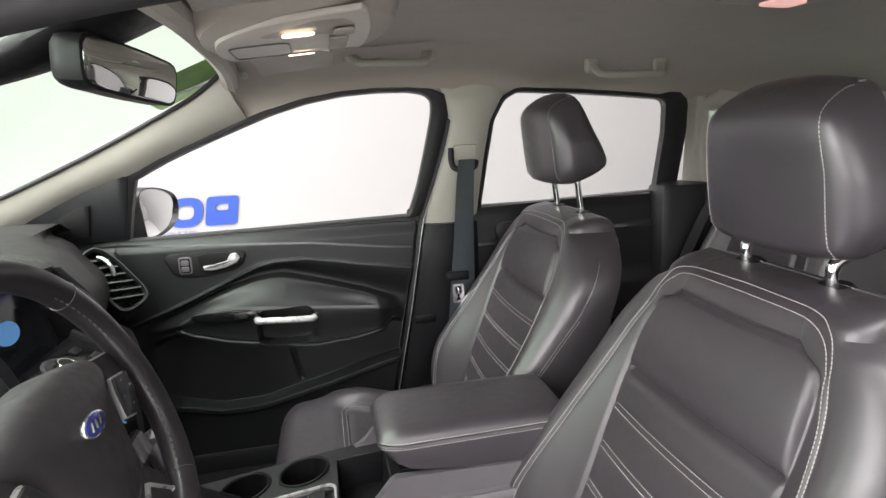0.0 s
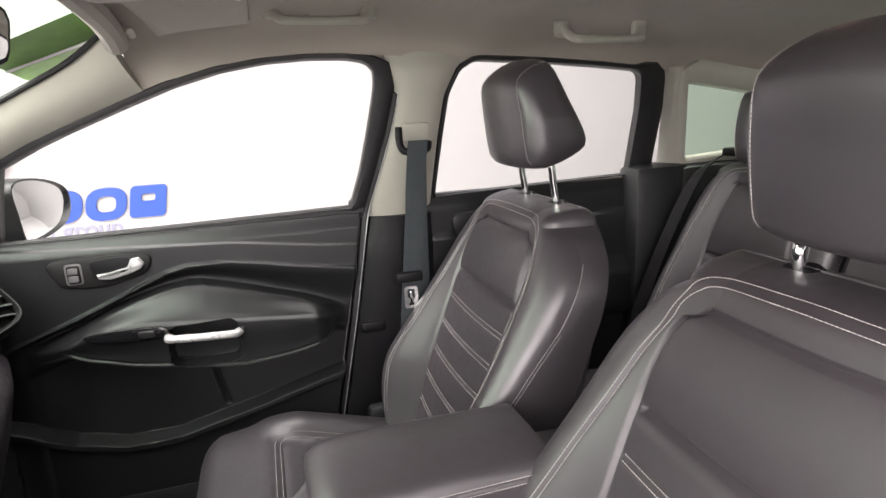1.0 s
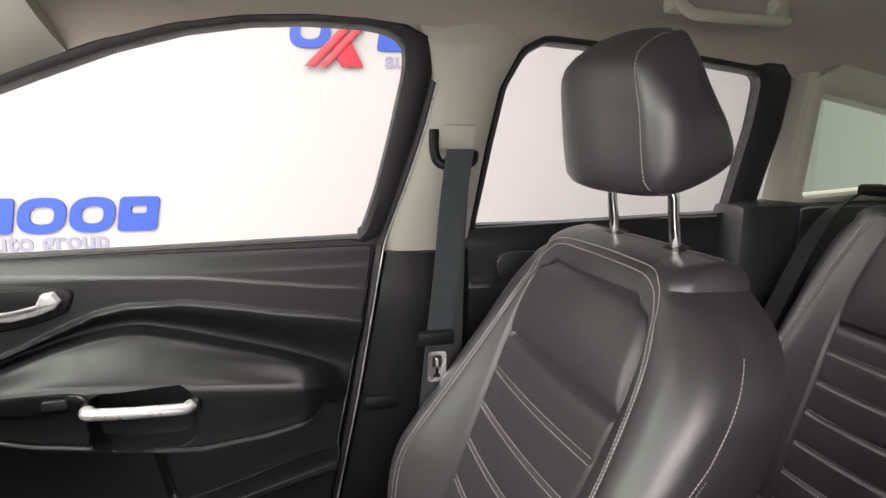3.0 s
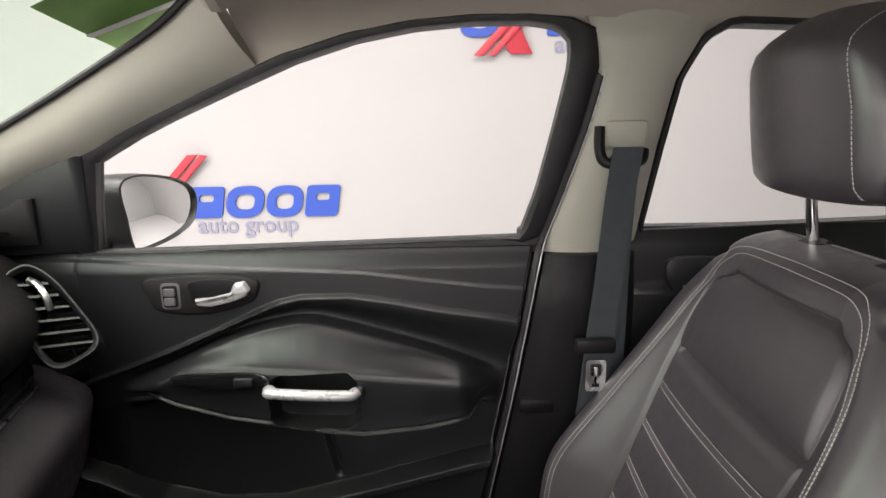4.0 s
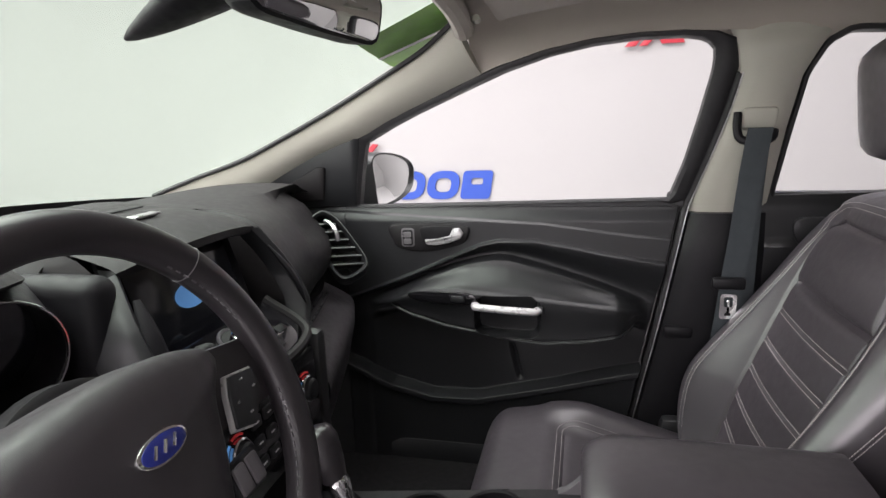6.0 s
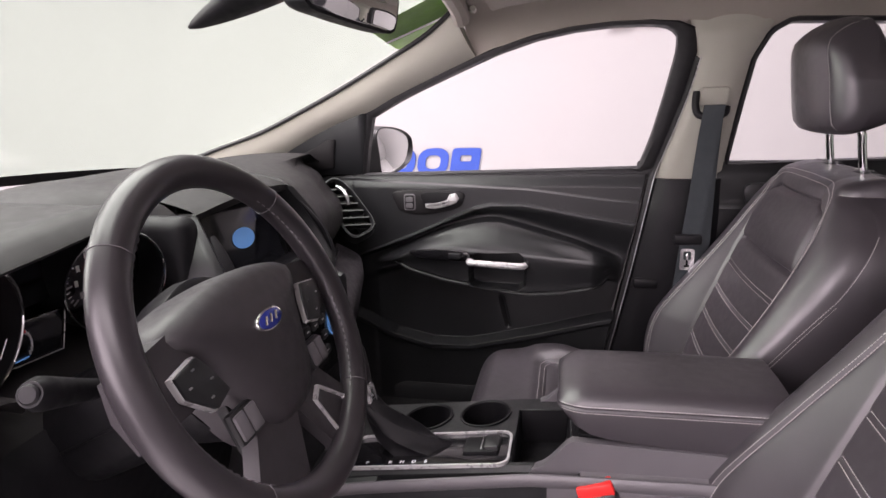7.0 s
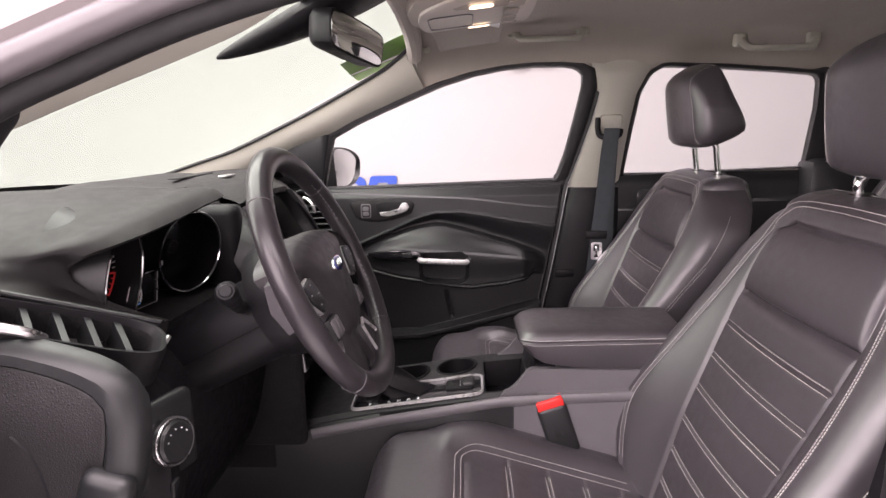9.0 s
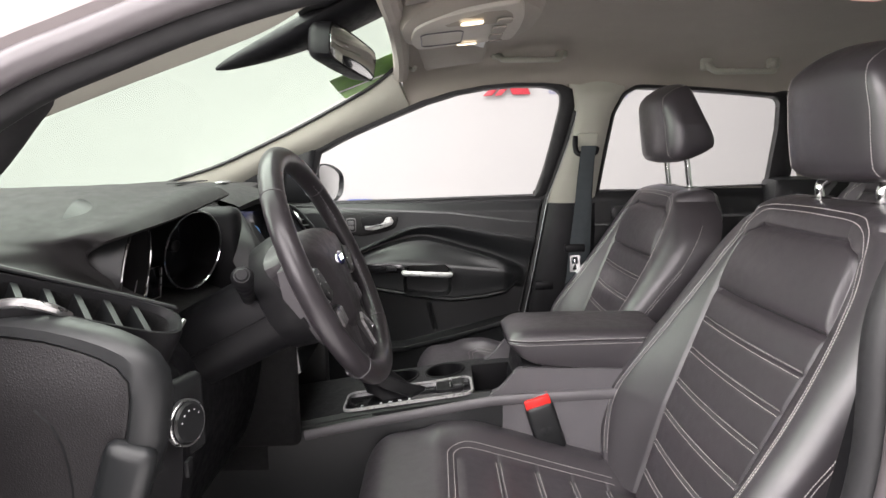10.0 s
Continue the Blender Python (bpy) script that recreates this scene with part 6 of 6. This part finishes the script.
tops = []
for x in np.linspace(0.255, 0.625, 150):
    t = float(side_top(x)) if x < 0.595 else 0.801
    w = 0.112 + 0.01 * float(smooth(0.3, 0.1, x))
    tops.append([(x, -w, t - 0.05), (x, -w - 0.0005, t - 0.007)] + [(x, y, t + 0.0006 - well_depth(x, y)) for y in np.linspace(-w + 0.007, w - 0.007, 84)] + [(x, w + 0.0005, t - 0.007), (x, w, t - 0.05)])
tv, tf = grid(tops)
# Faces deep in the wells go darker, painting in the hollows' shade.
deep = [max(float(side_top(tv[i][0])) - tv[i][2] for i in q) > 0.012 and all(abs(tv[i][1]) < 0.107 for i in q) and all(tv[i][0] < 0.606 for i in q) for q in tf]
part("console_top", (tv, [q for q, d in zip(tf, deep) if not d]), PLASTIC, co, "black top with cup holders and a deep tray")
part("shaded_well_walls", (tv, [q for q, d in zip(tf, deep) if d]), DARK, co, "walls of the wells, darkened as painted shade")
for cx, cy in ((0.345, 0.052), (0.452, 0.056)):
    cz = float(side_top(cx))
    circle = lambda r, z: [(cx + r * math.cos(q), cy + r * math.sin(q), z + 0.16 * r * math.cos(q) * (z > cz - 0.01)) for q in np.linspace(0, 2 * math.pi, 40, endpoint=False)]
    part("cup_holder", grid([circle(0.0475, cz), circle(0.047, cz + 0.003), circle(0.044, cz + 0.0035), circle(0.0415, cz + 0.001), circle(0.040, cz - 0.03), circle(0.036, cz - 0.054), circle(0.001, cz - 0.055)], True), DARK, co)
part("side_strip", tube([(x, -0.1245 - 0.01 * float(smooth(0.3, 0.1, x)), float(ledge_z(x))) for x in np.linspace(0.160, 0.90, 30)], 0.006, 10, squash=1.8), GREY, co, "grey ledge along the side")
lev = lambda a, b, k: (a, b, float(side_top(a)) + 0.001 + k)
rimo = rounded(0.276, 0.098, 0.020, 6, 0.372, -0.062)
rimi = rounded(0.268, 0.090, 0.016, 6, 0.372, -0.062)
part("gear_trim", grid([[lev(a, b, 0) for a, b in rimo], [lev(a, b, 0.006) for a, b in rimo], [lev(a, b, 0.006) for a, b in rimi], [lev(a, b, 0) for a, b in rimi]], True), SILVER, co, "silver surround of the gear gate")
part("gear_plate", slab(rimi, 0.003, lev, 0.001), GLOSS, co)


for i, c in enumerate("PRNDS"):
    x = (0.275, 0.315, 0.335, 0.355, 0.375)[i]
    letter("gate_letter", c, 0.010, Matrix.Translation((x, -0.099, float(side_top(x)) + 0.0048)) @ Euler((0, radians(-7), 0)).to_matrix().to_4x4(), WHITE_MARK, co)
boot = []
for q in np.linspace(0, 1, 12):
    c = np.array([0.352 - 0.085 * q, -0.045, float(side_top(0.34)) + 0.004 + 0.052 * q + 0.028 * q * q])
    w = 0.068 * (1 - q) + 0.016 * q
    h = 0.036 * (1 - q) + 0.015 * q
    boot.append([tuple(c + np.array([w * math.cos(t) * (1 + 0.07 * math.sin(6 * t + 9 * q)), h * math.sin(t) * (1 + 0.10 * math.sin(5 * t + 7 * q)), 0.004 * math.sin(4 * t + 10 * q)])) for t in np.linspace(0, 2 * math.pi, 32, endpoint=False)])
part("gear_boot", grid(boot, True, True), DARK, co, "creased black leather gaiter")
gk = [(0.268, -0.045, 0.850), (0.262, -0.045, 0.872), (0.256, -0.045, 0.885)]
part("lever_collar", tube(curve(gk, 10), [0.014, 0.014, 0.0145, 0.015, 0.016, 0.016, 0.017, 0.017, 0.017, 0.016], 16), CHROME, co)
part("gear_knob", tube(curve([(0.256, -0.045, 0.882), (0.248, -0.045, 0.912), (0.238, -0.045, 0.946), (0.234, -0.045, 0.958)], 18), list(np.interp(np.linspace(0, 1, 18), (0, 0.3, 0.75, 0.93, 1), (0.017, 0.021, 0.024, 0.019, 0.006))), 18), RIM_LEATHER, co)
part("park_switch", slab(rounded(0.060, 0.044, 0.006, 4, 0.462, -0.055), 0.004, lambda a, b, k: lev(a, b, 0.003 + k), 0.001), DARK, co)
part("park_button", slab(rounded(0.026, 0.036, 0.004, 4, 0.478, -0.055), 0.009, lambda a, b, k: lev(a, b, 0.004 + k), 0.003), PLASTIC, co)
part("park_line", slab(rounded(0.002, 0.036, 0.0008, 2, 0.462, -0.055), 0.0008, lambda a, b, k: lev(a, b, 0.009 + k), 0.0003), SATIN, co)
part("storage_wall", slab([(0.603, 0.780), (0.655, 0.780), (0.655, 0.854), (0.615, 0.852)], 0.184, lambda a, b, k: (a, -0.093 + k, b), 0.002), DARK, co)
for y in (-0.1130, 0.0945):
    part("armrest_cheek", slab(dense([(0.535, 0.780), (0.548, 0.7985), (0.560, 0.803), (0.572, 0.813), (0.598, 0.845), (0.606, 0.850), (0.660, 0.849), (0.90, 0.844), (0.90, 0.780)], 90), 0.0185, lambda a, b, k: (a, y + k, b), 0.004), GREY, co)
arm = []
lid_seam = lambda x: 0.902 + 0.007 * (x - 0.58) / 0.45
for x in np.concatenate([0.582 + 0.05 * (1 - np.cos(np.linspace(0, math.pi / 2, 16))), np.linspace(0.64, 0.905, 28)]):
    f = max(0.0, (0.632 - x) / 0.050)
    nose = math.sqrt(max(0.0, 1 - min(1, f) ** 2))
    z1 = 0.926 - 0.022 * (1 - nose) - 0.012 * abs(x - 0.75)
    z0 = float(np.interp(x, (0.58, 0.592, 0.61, 0.632, 0.66, 0.72, 0.81, 1.03), (0.897, 0.886, 0.868, 0.856, 0.850, 0.845, 0.840, 0.834)))
    w = 0.068 + 0.026 * nose
    seam = float(lid_seam(x))
    r = []
    for q in (1, -1):
        side = [(w - 0.016, z0), (w - 0.006, z0 + 0.004), (w - 0.001, z0 + 0.45 * (seam - z0)), (w, seam - 0.003), (w - 0.0025, seam), (w - 0.001, seam + 0.003), (w - 0.004, seam + 0.4 * (z1 - seam)), (w - 0.010, z1 - 0.0045), (w - 0.020, z1 - 0.0005), (w - 0.036, z1 + 0.002)]
        r += [(-y, z) for y, z in side] + [(0, z1 + 0.004)] if q > 0 else [(y, z) for y, z in side[::-1]]
    arm.append([(x, y - 0.018, z) for y, z in r])
ar = part("armrest", grid(arm, True, True), LEATHER, co, "padded black leather armrest lid")
edge = lambda x: 0.068 + 0.026 * math.sqrt(max(0.0, 1 - min(1, max(0.0, (0.632 - x) / 0.050)) ** 2))
geo = [stitches([(x, -0.0182 - edge(x), float(lid_seam(x)) + o) for x in np.linspace(0.588, 0.895, 70)], (0, -1, 0)) for o in (-0.005, 0.005)]
part("armrest_stitching", join(*geo), THREAD, ar, "", False, kind="stuff")

# ---- roof fittings ----
def grab(x0, x1, y, z):
    d = thing("grab_handle", "pale grey folding grab handle on the roof rail", "grab handle", "grab handles")
    pts = curve([(x0, y + 0.012, z + 0.016), (x0 + 0.012, y - 0.012, z - 0.008), (x0 + 0.035, y - 0.026, z - 0.014), (x1 - 0.035, y - 0.026, z - 0.014), (x1 - 0.012, y - 0.012, z - 0.008), (x1, y + 0.012, z + 0.016)], 36)
    part("grip", tube(pts, [0.0115 - 0.0015 * math.sin(math.pi * i / 35) for i in range(36)], 12, squash=0.8), BEIGE, d)
    for x in (x0, x1):
        part("foot", block((x, y + 0.012, z + 0.012), (0.034, 0.022, 0.036), 0.008, 3), BEIGE, d)
    part("coat_hook", block(((x0 + x1) / 2 - 0.03, y - 0.002, z - 0.008), (0.012, 0.02, 0.014), 0.004), BEIGE, d)
    return d


grab(0.620, 0.808, 0.490, 1.570)
grab(1.232, 1.428, 0.486, 1.530)

dc = thing("overhead_console", "pale grey overhead console with lit reading lamps", "overhead console")
oc = curve([(0.385, -0.085), (0.46, -0.125), (0.58, -0.115), (0.65, -0.07), (0.66, 0.0), (0.65, 0.07), (0.58, 0.115), (0.46, 0.125), (0.385, 0.085), (0.365, 0.0)], 60, True)
oz = lambda x: 1.536 + 0.10 * (x - 0.4)
part("console_shell", slab(oc, 0.050, lambda a, b, k: (a, b * 1.5, oz(a) + 0.04 - k + 0.02 * (b / 0.12) ** 4), 0.030), HEADCLOTH, dc)
pl_o = curve([(0.395, -0.05), (0.41, -0.11), (0.47, -0.15), (0.57, -0.165), (0.605, -0.15), (0.615, 0.0), (0.605, 0.15), (0.57, 0.165), (0.47, 0.15), (0.41, 0.11), (0.395, 0.05), (0.392, 0.0)], 70, True)
under = lambda d: (lambda a, b, k: (a, b, oz(a) - 0.0075 + 0.014 * (b / 0.16) ** 4 - d - k))
part("console_plate", slab(pl_o, 0.007, under(0.0), 0.003), CREAM, dc, "cream console plate")
for y in (-0.105, 0.105):
    part("reading_lamp", slab(rounded(0.044, 0.016, 0.007, 5, 0.512, y), 0.002, under(0.0065), 0.001), LIT_LAMP, dc, "lit reading lamp lens")
    part("roof_switch", slab(rounded(0.030, 0.030, 0.006, 4, 0.575, y * 0.95), 0.003, under(0.0065), 0.001), HEADCLOTH, dc)
part("tray_line", tube([under(0.0075)(a, b, 0) for a, b in rounded(0.085, 0.13, 0.018, 5, 0.455, 0.0)], 0.0014, 6, True), GREY, dc)
for y in (-0.035, 0.035):
    part("roof_switch", slab(rounded(0.028, 0.05, 0.005, 4, 0.570, y), 0.003, under(0.0065), 0.001), HEADCLOTH, dc)


def visor(s):
    d = thing("sun_visor", "folded pale grey sun visor against the headliner", "sun visor", "sun visors")
    o = [(0.385, 0.150), (0.410, 0.51), (0.580, 0.485), (0.580, 0.185)]
    part("visor_board", slab(dense(o, 48), 0.022, lambda a, b, k: (a, s * b, roof_z(a, b) - 0.004 - k), 0.009), HEADCLOTH, d)
    part("visor_label", slab([(0.480, 0.245), (0.480, 0.335), (0.568, 0.335), (0.568, 0.245)], 0.001, lambda a, b, k: (a, s * b, roof_z(a, b) - 0.0265 - k), 0.0003), WHITE_MARK, d, "pale printed label")
    part("visor_rod", tube(curve([(0.345, s * 0.49, 1.552), (0.375, s * 0.485, 1.535), (0.385, s * 0.42, 1.532)], 12), 0.006, 8), BEIGE, d)
    return d


visor(1)
visor(-1)

im = thing("rearview_mirror", "black framed inner mirror under the windscreen top", "rear mirror")
M = Matrix.Translation((0.268, 0.002, 1.500)) @ Euler((radians(-5), radians(5), radians(-15))).to_matrix().to_4x4()
o = [(a, b) for a, b in curve([(-0.118, 0.030), (-0.06, 0.036), (0.06, 0.036), (0.118, 0.030), (0.124, 0.0), (0.112, -0.032), (0.05, -0.037), (-0.05, -0.037), (-0.112, -0.032), (-0.124, 0.0)], 48, True)]
rows = []
for s, k in ((1.0, 0.004), (1.0, 0.0), (1.0, -0.022), (0.97, -0.036), (0.88, -0.046), (0.6, -0.052), (0.05, -0.054)):
    rows.append([tuple(M @ Vector((k, a * s, b * s))) for a, b in o])
part("mirror_case", grid(rows, True, True), DARK, im)
part("mirror_glass", moved(slab([(a * 0.955, b * 0.88) for a, b in o], 0.001, lambda a, b, k: (0.0045 + k, a, b), 0.0003), M), MIRROR, im, "bright mirror glass")
part("mirror_stem", tube(curve([tuple(M @ Vector((-0.045, 0, 0.0))), (0.195, 0.0, 1.515), (0.15, 0.0, 1.540)], 12), 0.016, 10), DARK, im)
pod = []
for q in np.linspace(0, 1, 28):
    c = screen_point(0.02 - 0.10 * q, 0.735 + 0.36 * q) + np.array([0.4, 0, -0.9]) * (0.004 + 0.020 * math.sin(math.pi * min(1.0, 0.15 + q * 0.6)))
    w = 0.004 + 0.062 * math.sin(math.pi / 2 * min(1.0, q * 1.15)) ** 0.8 + 0.03 * q
    h = 0.003 + 0.027 * math.sin(math.pi / 2 * min(1.0, q * 1.3)) ** 0.65
    pod.append([tuple(c + np.array([0.42 * h * math.sin(t), w * math.cos(t), -0.9 * h * math.sin(t)])) for t in np.linspace(0, 2 * math.pi, 24, endpoint=False)])
part("sensor_housing", grid(pod, True, True), DARK, im)

rl = thing("dome_lamp", "small lit roof lamp above the rear bench", "dome lamp")
part("lamp_base", slab(rounded(0.16, 0.10, 0.02, 5, 1.26, -0.10), 0.012, lambda a, b, k: (a, b, roof_z(a, b) - k + 0.002), 0.004), BEIGE, rl)
part("lamp_lens", slab(rounded(0.06, 0.05, 0.012, 5, 1.285, -0.09), 0.004, lambda a, b, k: (a, b, roof_z(a, b) - 0.010 - k), 0.001), LIT_ROSE, rl, "faintly lit rosy lens")
